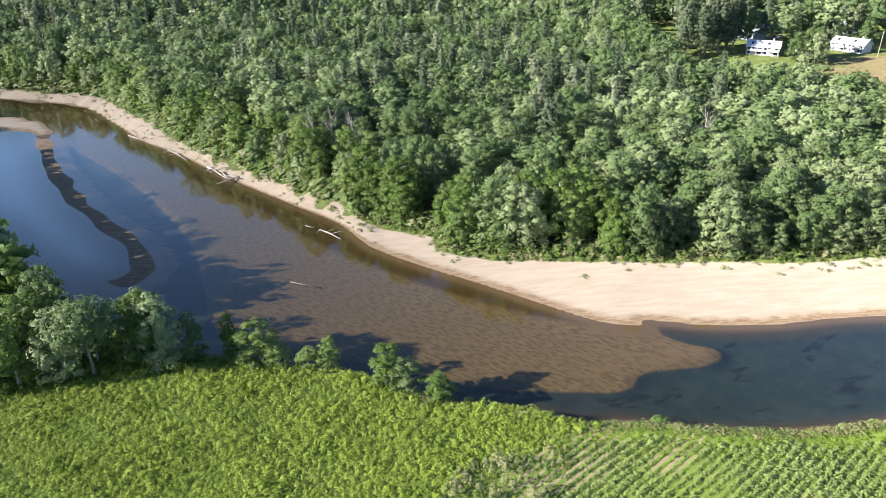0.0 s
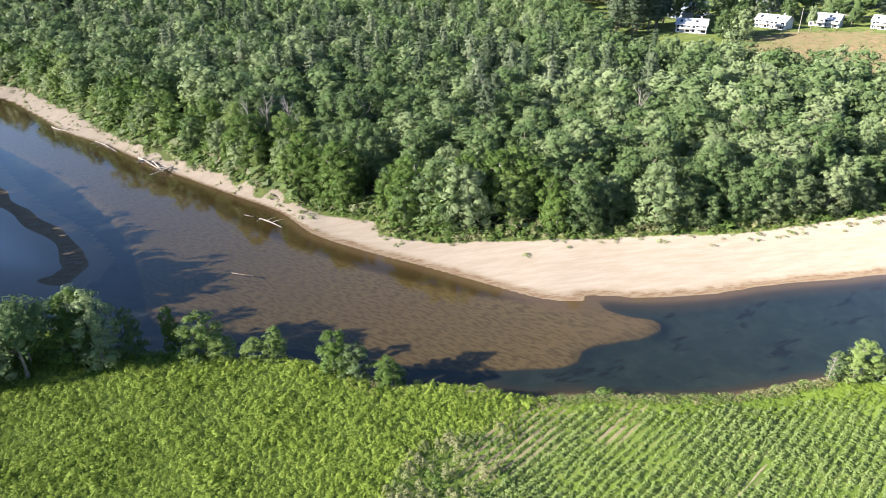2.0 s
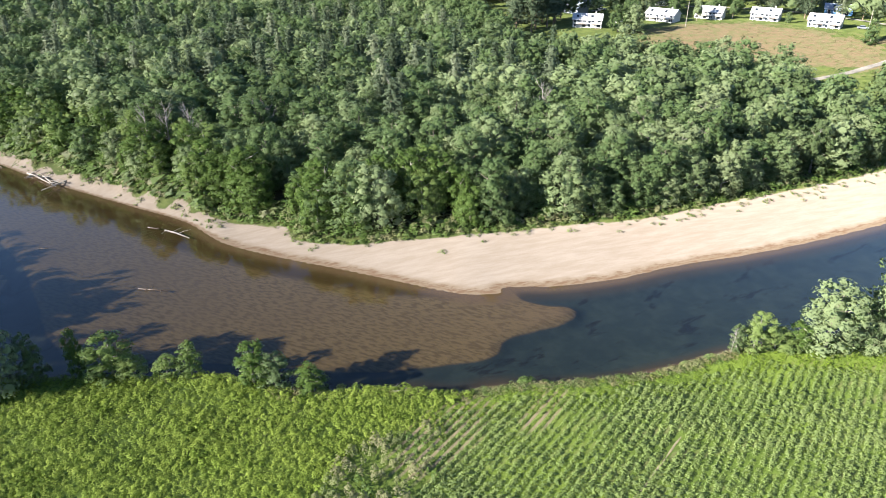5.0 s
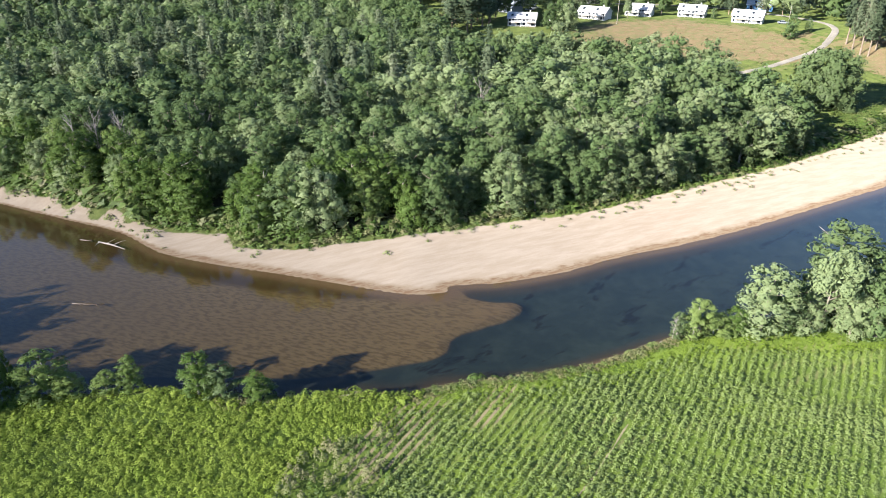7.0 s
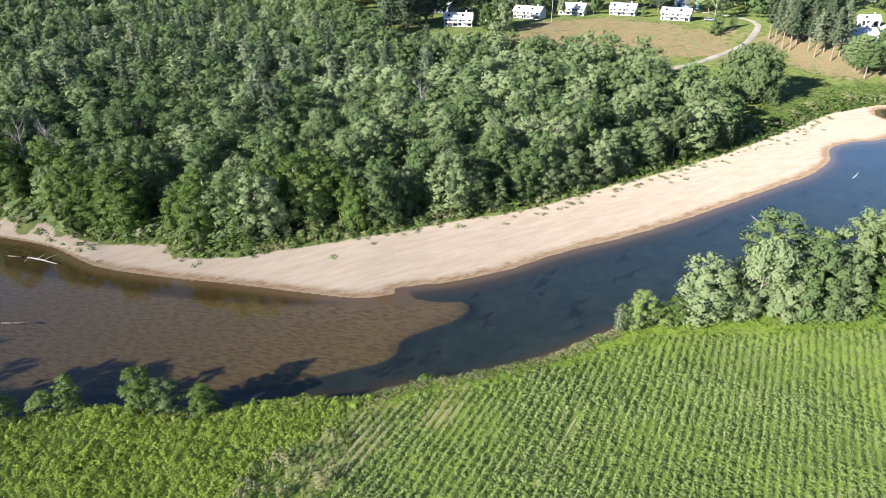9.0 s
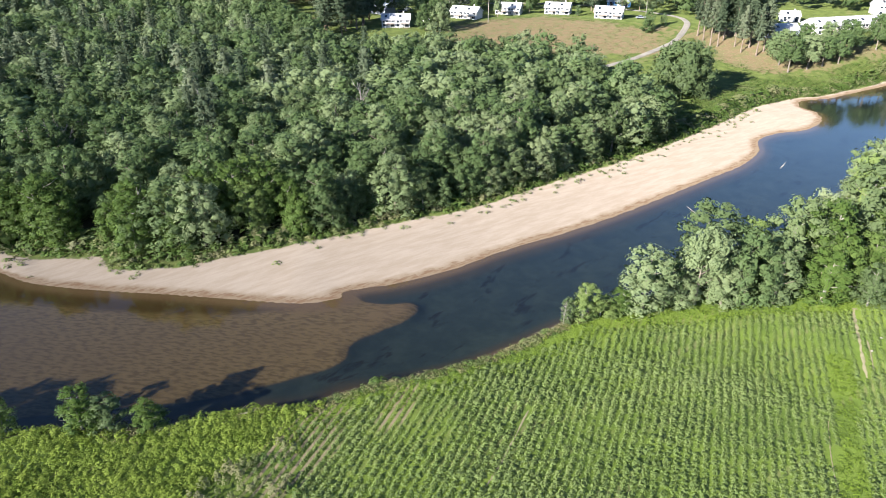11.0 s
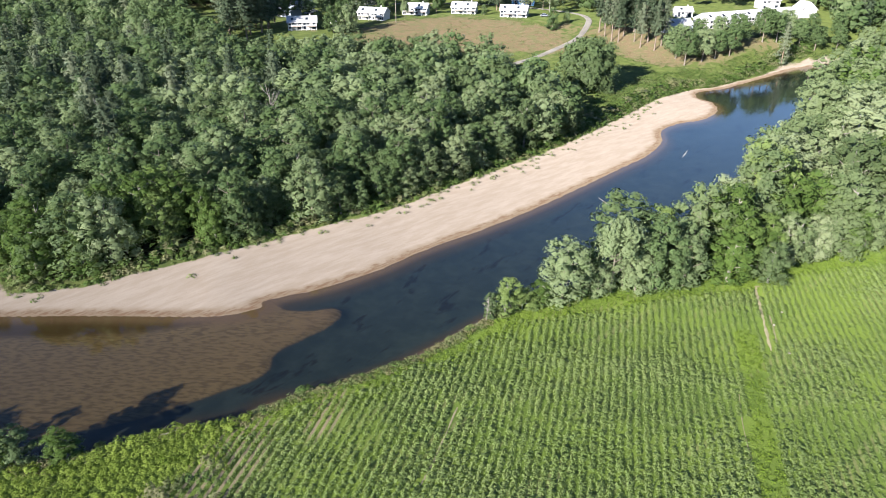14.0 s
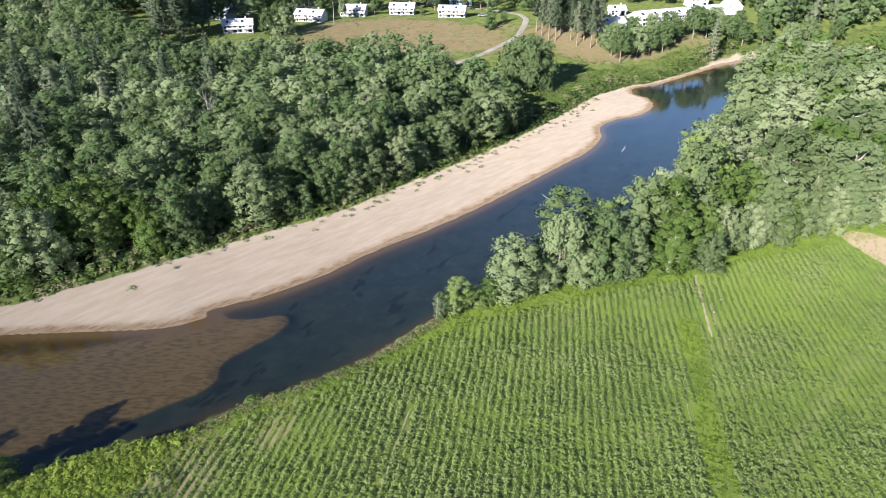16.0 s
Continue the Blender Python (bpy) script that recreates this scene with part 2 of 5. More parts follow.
def ground_material():
    """Sand, river bed, soil under the woods, grass, dry hillside: which one lies where comes from the plan."""
    m, n, l, p = node_material("river_valley_ground")
    geo = n.new("ShaderNodeNewGeometry")
    pos = geo.outputs["Position"]
    sep = n.new("ShaderNodeSeparateXYZ")
    l.new(pos, sep.inputs[0])
    z = sep.outputs["Z"]

    def plan(name):
        a = n.new("ShaderNodeAttribute")
        a.attribute_name = name
        return a.outputs["Fac"]
    fine, mid, big = noise_node(n, l, 2, 6, 0.7, pos), noise_node(n, l, 0.333, 5, 0.6, pos), noise_node(n, l, 0.0467, 3, 0.5, pos)
    # dry sand with drift lines and faint tracks
    streak = n.new("ShaderNodeMapping")
    streak.vector_type = "TEXTURE"
    streak.inputs["Scale"].default_value = (5.0, 1.0, 1)
    streak.inputs["Rotation"].default_value = (0, 0, radians(7))
    l.new(pos, streak.inputs[0])
    lines = noise_node(n, l, 0.83, 6, 0.65, streak.outputs[0])
    sand = mixed(n, l, ramp01(n, l, lines, 0.3, 0.75), (0.211, 0.175, 0.136), (0.256, 0.220, 0.180))
    sand = mixed(n, l, maths(n, l, "MULTIPLY", ramp01(n, l, fine, 0.55, 0.75), 0.35), sand, (0.196, 0.151, 0.106))
    wrack = maths(n, l, "MULTIPLY", ramp01(n, l, noise_node(n, l, 1.4, 7, 0.75, streak.outputs[0]), 0.60, 0.70), ramp01(n, l, mid, 0.45, 0.62))
    sand = mixed(n, l, maths(n, l, "MULTIPLY", wrack, 0.55), sand, (0.17, 0.13, 0.09))
    wet_edge = maths(n, l, "ADD", z, maths(n, l, "MULTIPLY", maths(n, l, "SUBTRACT", mid, 0.5), 0.22))
    wet = mixed(n, l, fine, (0.116, 0.088, 0.056), (0.192, 0.148, 0.103))
    sand = mixed(n, l, ramp01(n, l, wet_edge, 0.03, 0.20), wet, sand)
    drift = maths(n, l, "MULTIPLY", ramp01(n, l, wet_edge, 0.12, 0.07), ramp01(n, l, wet_edge, 0.0, 0.04))
    sand = mixed(n, l, maths(n, l, "MULTIPLY", maths(n, l, "MULTIPLY", drift, ramp01(n, l, noise_node(n, l, 1.6, 6, 0.75, streak.outputs[0]), 0.44, 0.58)), 0.75), sand, (0.105, 0.060, 0.034))
    # bed: rippled shallow sand; channel silt and weed tinted for light lost in depth
    ripple_map = n.new("ShaderNodeMapping")
    ripple_map.vector_type = "TEXTURE"
    ripple_map.inputs["Rotation"].default_value = (0, 0, radians(-38))
    ripple_map.inputs["Scale"].default_value = (2.6, 1.0, 1)
    l.new(pos, ripple_map.inputs[0])
    ripple = noise_node(n, l, 1.9, 3, 0.5, ripple_map.outputs[0])
    bed = mixed(n, l, ramp01(n, l, ripple, 0.36, 0.60), (0.098, 0.080, 0.042), (0.158, 0.131, 0.072))
    bed = mixed(n, l, maths(n, l, "MULTIPLY", ramp01(n, l, big, 0.4, 0.7), 0.35), bed, (0.122, 0.097, 0.052))
    # the water's absorption and blue-green murk are painted into this bed tone
    depth_tinted_silt = mixed(n, l, ramp01(n, l, mid, 0.35, 0.75), (0.015, 0.030, 0.037), (0.027, 0.047, 0.051))
    weed_map = n.new("ShaderNodeMapping")
    weed_map.vector_type = "TEXTURE"
    weed_map.inputs["Rotation"].default_value = (0, 0, radians(22))
    weed_map.inputs["Scale"].default_value = (3.2, 1.0, 1)
    l.new(pos, weed_map.inputs[0])
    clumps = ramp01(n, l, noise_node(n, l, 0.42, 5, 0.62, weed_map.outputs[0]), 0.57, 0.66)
    depth_tinted_silt = mixed(n, l, maths(n, l, "MULTIPLY", clumps, 0.85), depth_tinted_silt, (0.006, 0.009, 0.013))
    edge = maths(n, l, "ADD", plan("shoal"), maths(n, l, "MULTIPLY", maths(n, l, "SUBTRACT", mid, 0.5), 0.8))
    # by height: the lower the bed, the more of that painted water tone
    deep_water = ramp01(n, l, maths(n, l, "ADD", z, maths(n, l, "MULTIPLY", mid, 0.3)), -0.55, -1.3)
    depth_tinted_silt = mixed(n, l, maths(n, l, "MULTIPLY", ramp01(n, l, z, -0.9, -0.25), 0.75), depth_tinted_silt, (0.060, 0.050, 0.034))
    # brown band by the far bank: deeper water's tone, also painted on the bed
    amber = mixed(n, l, mid, (0.040, 0.029, 0.012), (0.074, 0.055, 0.025))
    upstream = ramp01(n, l, maths(n, l, "SUBTRACT", sep.outputs["X"], maths(n, l, "MULTIPLY", maths(n, l, "SUBTRACT", sep.outputs["Y"], 98.0), 0.9)), 26.0, 6.0)
    far_side = maths(n, l, "MULTIPLY", upstream, ramp01(n, l, maths(n, l, "ADD", sep.outputs["Y"], sep.outputs["X"]), 94.0, 100.0))
    depth_tinted_silt = mixed(n, l, far_side, depth_tinted_silt, amber)
    blur = maths(n, l, "MULTIPLY", far_side, 3.2)
    edge = maths(n, l, "DIVIDE", edge, maths(n, l, "ADD", blur, 1.0))
    bed = mixed(n, l, ramp01(n, l, edge, -0.25, 0.35), depth_tinted_silt, mixed(n, l, maths(n, l, "MULTIPLY", deep_water, 0.6), bed, depth_tinted_silt))
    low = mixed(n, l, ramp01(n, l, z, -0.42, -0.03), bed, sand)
    # grass, soil, dry hillside
    grass = mixed(n, l, ramp01(n, l, mid, 0.3, 0.7), (0.045, 0.065, 0.015), (0.086, 0.110, 0.027))
    grass = mixed(n, l, maths(n, l, "MULTIPLY", ramp01(n, l, fine, 0.5, 0.75), 0.6), grass, (0.122, 0.117, 0.054))
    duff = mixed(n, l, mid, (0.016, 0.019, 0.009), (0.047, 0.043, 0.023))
    dry = mixed(n, l, ramp01(n, l, fine, 0.35, 0.7), (0.111, 0.078, 0.044), (0.158, 0.127, 0.073))
    dry = mixed(n, l, maths(n, l, "MULTIPLY", ramp01(n, l, mid, 0.42, 0.60), 0.85), dry, (0.097, 0.097, 0.042))
    ragged = maths(n, l, "ADD", maths(n, l, "MULTIPLY", maths(n, l, "SUBTRACT", mid, 0.5), 38.0), maths(n, l, "MULTIPLY", maths(n, l, "SUBTRACT", big, 0.5), 50.0))
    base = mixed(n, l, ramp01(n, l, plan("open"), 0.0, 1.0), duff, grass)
    base = mixed(n, l, ramp01(n, l, maths(n, l, "ADD", plan("dry"), ragged), -1.5, 3.0), base, dry)
    raggeder = maths(n, l, "MULTIPLY", maths(n, l, "SUBTRACT", fine, 0.5), 2.2)
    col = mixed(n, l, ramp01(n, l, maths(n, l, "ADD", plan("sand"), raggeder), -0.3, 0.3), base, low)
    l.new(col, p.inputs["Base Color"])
    p.inputs["Roughness"].default_value, p.inputs["Diffuse Roughness"].default_value = 0.9, 1.0
    p.inputs["Specular IOR Level"].default_value = 0.2
    bumped(n, l, p, maths(n, l, "ADD", maths(n, l, "MULTIPLY", ripple, 0.2), fine), 0.4, 0.10)
    return m


def field_material():
    """Weedy green ground with tan straw-strewn furrows between the crop rows."""
    m, n, l, p = node_material("field_soil_and_weeds")
    pos = n.new("ShaderNodeNewGeometry").outputs["Position"]
    fine, mid, big = noise_node(n, l, 2.67, 6, 0.7, pos), noise_node(n, l, 0.4, 5, 0.6, pos), noise_node(n, l, 0.06, 3, 0.5, pos)
    green = mixed(n, l, ramp01(n, l, mid, 0.3, 0.7), (0.052, 0.085, 0.014), (0.097, 0.144, 0.025))
    green = mixed(n, l, ramp01(n, l, big, 0.35, 0.65), green, (0.107, 0.156, 0.023))
    soil = mixed(n, l, fine, (0.132, 0.106, 0.066), (0.290, 0.238, 0.158))
    across = n.new("ShaderNodeVectorMath")
    across.operation = "DOT_PRODUCT"
    across.inputs[1].default_value = (-ROW_DIR.y / ROW_STEP, ROW_DIR.x / ROW_STEP, 0)
    l.new(pos, across.inputs[0])
    furrow = maths(n, l, "ABSOLUTE", maths(n, l, "SUBTRACT", maths(n, l, "FRACT", across.outputs["Value"]), 0.5))
    furrow = ramp01(n, l, maths(n, l, "ADD", furrow, maths(n, l, "MULTIPLY", fine, 0.25)), 0.42, 0.22)
    long_map = n.new("ShaderNodeMapping")
    long_map.inputs["Rotation"].default_value = (0, 0, -math.atan2(ROW_DIR.y, ROW_DIR.x))
    long_map.inputs["Scale"].default_value = (0.07, 0.5, 1)
    l.new(pos, long_map.inputs[0])
    bare = ramp01(n, l, noise_node(n, l, 0.667, 4, 0.6, long_map.outputs[0]), 0.50, 0.68)
    a = n.new("ShaderNodeAttribute")
    a.attribute_name = "bare"
    f = n.new("ShaderNodeAttribute")
    f.attribute_name = "furrows"
    bare = maths(n, l, "MAXIMUM", maths(n, l, "MULTIPLY", bare, 0.35), f.outputs["Fac"])
    bare = maths(n, l, "ADD", maths(n, l, "MULTIPLY", maths(n, l, "MULTIPLY", bare, furrow), 0.9), ramp01(n, l, maths(n, l, "ADD", a.outputs["Fac"], maths(n, l, "MULTIPLY", maths(n, l, "SUBTRACT", mid, 0.55), 1.6)), 0.0, 0.35), True)
    l.new(mixed(n, l, bare, green, soil), p.inputs["Base Color"])
    p.inputs["Roughness"].default_value, p.inputs["Diffuse Roughness"].default_value = 0.9, 1.0
    p.inputs["Specular IOR Level"].default_value = 0.2
    bumped(n, l, p, fine, 0.6, 0.2)
    return m


def water_material():
    """Clear tea-coloured water: the bed shows through, the sky lies on it by the angle."""
    m, n, l, p = node_material("river_water")
    n.remove(p)
    pos = n.new("ShaderNodeNewGeometry").outputs["Position"]
    waves = noise_node(n, l, 1.07, 4, 0.6, pos)
    b = n.new("ShaderNodeBump")
    b.inputs["Distance"].default_value = 0.08
    riffle = n.new("ShaderNodeAttribute")
    riffle.attribute_name = "riffle"
    l.new(maths(n, l, "ADD", maths(n, l, "MULTIPLY", riffle.outputs["Fac"], 0.55), 0.10), b.inputs["Strength"])
    l.new(waves, b.inputs["Height"])
    clear, gloss, fres, mx = n.new("ShaderNodeBsdfTransparent"), n.new("ShaderNodeBsdfGlossy"), n.new("ShaderNodeLayerWeight"), n.new("ShaderNodeMixShader")
    clear.inputs[0].default_value = (0.66, 0.61, 0.52, 1)
    gloss.inputs["Roughness"].default_value = 0.06
    fres.inputs["Blend"].default_value = 0.5
    l.new(b.outputs[0], gloss.inputs["Normal"])
    l.new(b.outputs[0], fres.inputs["Normal"])
    grazing = maths(n, l, "POWER", fres.outputs["Facing"], 3.9)
    sheen = maths(n, l, "ADD", maths(n, l, "MULTIPLY", riffle.outputs["Fac"], 0.09), 0.03)
    l.new(maths(n, l, "ADD", maths(n, l, "MULTIPLY", grazing, 0.97), sheen, True), mx.inputs[0])
    l.new(clear.outputs[0], mx.inputs[1])
    l.new(gloss.outputs[0], mx.inputs[2])
    l.new(mx.outputs[0], n["Material Output"].inputs[0])
    return m


M_GROUND, M_FIELD, M_WATER = ground_material(), field_material(), water_material()
M_BARK = plain_material("grey_bark", (0.20, 0.17, 0.14), 0.9, 0.4, 6.0, 0.5)
M_PALE_BARK = plain_material("pale_bark", (0.27, 0.25, 0.22), 0.85, 0.3, 6.0, 0.4)
M_PINE_BARK = plain_material("pine_bark", (0.26, 0.19, 0.14), 0.9, 0.4, 6.0, 0.5)
M_DRIFT = plain_material("bleached_driftwood", (0.30, 0.27, 0.23), 0.85, 0.3, 5.0, 0.4)
M_LEAF = leaf_material("maple_leaves", (0.088, 0.142, 0.054), (0.194, 0.270, 0.102), (0.196, 0.250, 0.122), gaps=4.6)
M_LEAF_GREY = leaf_material("silver_maple_leaves", (0.100, 0.148, 0.060), (0.180, 0.240, 0.102), (0.190, 0.236, 0.118), gaps=4.6)
M_WILLOW = leaf_material("pale_grey_green_leaves", (0.150, 0.206, 0.087), (0.231, 0.293, 0.137), (0.240, 0.287, 0.152), 0.5, gaps=4.6)
M_LEAF_BRIGHT = leaf_material("sunlit_bank_leaves", (0.074, 0.132, 0.030), (0.181, 0.256, 0.062), (0.167, 0.227, 0.071), gaps=4.6)
M_PINE = leaf_material("pine_needles", (0.068, 0.104, 0.058), (0.168, 0.208, 0.120), (0.180, 0.213, 0.132), 0.6, 0.36, gaps=4.6)
M_SHRUB = leaf_material("bank_shrub_leaves", (0.075, 0.129, 0.030), (0.180, 0.267, 0.063), (0.200, 0.202, 0.103), gaps=4.6)
M_CROP = leaf_material("crop_leaves", (0.115, 0.175, 0.047), (0.162, 0.227, 0.066), (0.169, 0.222, 0.077), 0.65, gaps=8.5)
M_WEED = leaf_material("field_weed_leaves", (0.139, 0.211, 0.023), (0.190, 0.276, 0.037), (0.190, 0.255, 0.043), 0.7, gaps=8.5)
M_STRAW = leaf_material("dry_grass", (0.170, 0.160, 0.075), (0.280, 0.262, 0.140), (0.145, 0.175, 0.068), 0.7, 0.2)


# ---------------------------------------------------------------- mesh helpers
def mesh_from(name, verts, quads=None, tris=None, normals=None, material=None, smooth=False):
    """A mesh from numpy arrays of corners and faces; normals, where given, round its leaves into clumps."""
    me = bpy.data.meshes.new(name)
    verts = np.asarray(verts, np.float32).reshape(-1, 3)
    quads = np.zeros((0, 4), np.int32) if quads is None or len(quads) == 0 else np.asarray(quads, np.int32)
    tris = np.zeros((0, 3), np.int32) if tris is None or len(tris) == 0 else np.asarray(tris, np.int32)
    me.vertices.add(len(verts))
    me.vertices.foreach_set("co", verts.ravel())
    me.loops.add(quads.size + tris.size)
    me.loops.foreach_set("vertex_index", np.concatenate([quads.ravel(), tris.ravel()]).astype(np.int32))
    me.polygons.add(len(quads) + len(tris))
    starts = np.concatenate([np.arange(len(quads)) * 4, quads.size + np.arange(len(tris)) * 3]).astype(np.int32)
    me.polygons.foreach_set("loop_start", starts)
    me.update(calc_edges=True)
    if material:
        me.materials.append(material)
    me.polygons.foreach_set("use_smooth", np.full(len(me.polygons), smooth or normals is not None))
    me.validate()
    if normals is not None:
        a = me.attributes.new("custom_normal", "FLOAT_VECTOR", "POINT")
        a.data.foreach_set("vector", np.asarray(normals, np.float32).ravel())
        me.update()
    return me


def add_field(me, name, values):
    a = me.attributes.new(name, "FLOAT", "POINT")
    a.data.foreach_set("value", np.asarray(values, np.float32))


def part(name, bm, material, parent, label=""):
    """Links a bmesh (or a ready mesh) as one mesh object under a thing or a part."""
    if isinstance(bm, bmesh.types.BMesh):
        me = bpy.data.meshes.new(name)
        bm.to_mesh(me)
        bm.free()
        me.materials.append(material)
    else:
        me = bm
    ob = new(name, me)
    ob.parent = parent
    return tagged(ob, label)


def thing(name, m, label, category, group="", kind=""):
    ob = new(name)
    ob.empty_display_size = 0.3
    ob.matrix_world = m
    return tagged(ob, label, category, group, kind)


# ---------------------------------------------------------------- ground, field, sand and water
def spaced(lo, fine_lo, fine_hi, hi, step, grow=1.09):
    """Grid lines: even where the river is, wider and wider towards the horizon."""
    mid = list(np.arange(fine_lo, fine_hi + 0.01, step))
    left, s, v = [], step, fine_lo
    while v > lo:
        s *= grow
        v -= s
        left.append(v)
    right, s, v = [], step, mid[-1]
    while v < hi:
        s *= grow
        v += s
        right.append(v)
    return np.array(left[::-1] + mid + right)


def build_ground():
    xs, ys = spaced(-4500, -124, 177, 4500, 1.25, 1.08), spaced(-4500, 67.5, 196, 4500, 1.0, 1.08)
    gx, gy = np.meshgrid(xs, ys)
    z, river, woods, bar, near, shoal = land(gx.ravel(), gy.ravel())
    px, py = gx.ravel(), gy.ravel()
    out = -river
    ragged = 0.75 * wobble(px, py, 2.5, 3.0)
    sand = np.where(river > 0, 3.0, np.where(near, 1.1 - out + ragged * 0.5, np.where(px < -18, 0.8 - woods + 2.4 * wobble(px, py, 3.6, 3.0), -woods + ragged)))
    sand = np.where(bar > -3.7, np.maximum(sand, np.where(out < 0.6, 3.0, -3.0)), sand)
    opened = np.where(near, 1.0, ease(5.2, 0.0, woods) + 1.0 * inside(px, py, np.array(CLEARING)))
    dry = np.maximum(signed(px, py, slope_ring), signed(px, py, slope_ring_2))
    bare = np.full(px.shape, -1.0)
    for line, wide in BARE_PATCHES:
        bare = np.maximum(bare, wide - line_distance(px, py, np.array(line)))
    furrows = furrows_open(px, py)
    nx, ny = len(xs), len(ys)
    idx = np.arange(nx * ny).reshape(ny, nx)
    quads = np.stack([idx[:-1, :-1], idx[:-1, 1:], idx[1:, 1:], idx[1:, :-1]], -1).reshape(-1, 4)
    cx, cy = px[quads].mean(1), py[quads].mean(1)
    q_sand = (sand[quads].mean(1) > 0) & (river[quads].max(1) < 0) & ~near[quads[:, 0]] & (cx > -18) & (cx < 219)
    q_field = near[quads[:, 0]] & (out[quads].min(1) > 2.9) & (bar[quads].max(1) < -4.5) & (np.hypot(cx, cy) < 600)
    verts = np.stack([px, py, z], -1)
    for name, pick, mat, label, cat in (
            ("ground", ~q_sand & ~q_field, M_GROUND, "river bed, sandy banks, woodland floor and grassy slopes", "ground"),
            ("sandbar", q_sand, M_GROUND, "broad pale dry sandbar along the river bend", "sandbar"),
            ("field", q_field, M_FIELD, "green weedy farm field beside the river", "field")):
        used, inv = np.unique(quads[pick], return_inverse=True)
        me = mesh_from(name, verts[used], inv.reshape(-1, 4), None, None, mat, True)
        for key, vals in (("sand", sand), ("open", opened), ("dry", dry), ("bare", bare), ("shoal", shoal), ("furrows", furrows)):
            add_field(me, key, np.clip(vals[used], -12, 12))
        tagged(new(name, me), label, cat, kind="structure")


def build_water():
    xs, ys = np.arange(-390, 495, 3.0), np.arange(36, 306, 3.0)
    gx, gy = np.meshgrid(xs, ys)
    river = signed(gx.ravel(), gy.ravel(), river_ring)
    idx = np.arange(gx.size).reshape(gx.shape)
    quads = np.stack([idx[:-1, :-1], idx[:-1, 1:], idx[1:, 1:], idx[1:, :-1]], -1).reshape(-1, 4)
    quads = quads[river[quads].max(1) > -1.5]
    used, inv = np.unique(quads, return_inverse=True)
    verts = np.stack([gx.ravel(), gy.ravel(), 0 * gx.ravel()], -1)[used]
    riffle = ease(4.0, 11.0, signed(verts[:, 0], verts[:, 1], left_bar_ring))
    me = mesh_from("water", verts, inv.reshape(-1, 4), None, None, M_WATER, True)
    add_field(me, "riffle", riffle)
    tagged(new("water", me), "clear tea-brown shallow river, blue where the sky reflects", "river", kind="structure")


def build_road():
    """The gravel track: a cambered strip with worn wheel ruts."""
    d = np.gradient(road_line, axis=0)
    d /= np.linalg.norm(d, axis=1, keepdims=True)
    n = np.stack([-d[:, 1], d[:, 0]], -1)
    across = np.array([-1.7, -1.45, -0.8, 0.0, 0.8, 1.45, 1.7])
    lift = np.array([-0.12, 0.10, 0.10, 0.15, 0.10, 0.10, -0.12])
    p = road_line[:, None, :] + n[:, None, :] * (across * 0.85)[None, :, None]
    zc = land(road_line[:, 0], road_line[:, 1])[0]
    z = zc[:, None] + lift[None] + 0.05
    idx = np.arange(p.shape[0] * 7).reshape(-1, 7)
    quads = np.stack([idx[:-1, :-1], idx[:-1, 1:], idx[1:, 1:], idx[1:, :-1]], -1).reshape(-1, 4)
    me = mesh_from("road", np.concatenate([p, z[..., None]], -1).reshape(-1, 3), quads[:, ::-1], None, None, plain_material("track_gravel", (0.15, 0.140, 0.122), 0.95, 0.3, 1.2, 0.4), True)
    tagged(new("road", me), "pale gravel track climbing to the houses", "road", kind="structure")


def build_tracks():
    """Worn wheel tracks through the crops: pale uneven soil strips, each a strip of its own."""
    soil = plain_material("track_soil", (0.175, 0.160, 0.095), 0.95, 0.35, 2.5, 0.4)
    rng = np.random.default_rng(17)
    for line, half in TRACKS:
        p = spline(line, 14)
        d = np.gradient(p, axis=0)
        d /= np.linalg.norm(d, axis=1, keepdims=True)
        n = np.stack([-d[:, 1], d[:, 0]], -1)
        w = half * rng.uniform(0.15, 0.85, (len(p), 2))
        a, c = p + n * w[:, :1], p - n * w[:, 1:]
        pts = np.stack([a, p, c], 1)
        z = land(pts[..., 0].ravel(), pts[..., 1].ravel())[0].reshape(-1, 3) + np.array([0.02, 0.06, 0.02])
        idx = np.arange(len(p) * 3).reshape(-1, 3)
        quads = np.stack([idx[:-1, :-1], idx[1:, :-1], idx[1:, 1:], idx[:-1, 1:]], -1).reshape(-1, 4)
        me = mesh_from("wheel_track", np.concatenate([pts, z[..., None]], -1).reshape(-1, 3), quads, None, None, soil, True)
        tagged(new("wheel_track", me), "pale bare wheel track between crop rows", "track", kind="structure")


build_ground()
build_tracks()
build_water()
build_road()

# ---------------------------------------------------------------- trees
def unit(v):
    return v / (np.linalg.norm(v, axis=-1, keepdims=True) + 1e-9)


def leaf_tips(centres, normals, sizes, rng, narrow=0.75, shade=None):
    """Pointed leaf sprays of three corners. shade: the normals of the clumps that they belong to."""
    k = len(centres)
    nrm = unit(normals)
    side = unit(np.cross(nrm, rng.normal(size=(k, 3))))
    along = np.cross(nrm, side)
    s = np.asarray(sizes)[:, None]
    v = np.stack([centres + along * s * 0.62, centres - along * s * 0.38 - side * s * narrow * 0.5, centres - along * s * 0.38 + side * s * narrow * 0.5], 1)
    return v.reshape(-1, 3), None, np.arange(3 * k).reshape(-1, 3), np.repeat(nrm if shade is None else unit(shade), 3, axis=0)


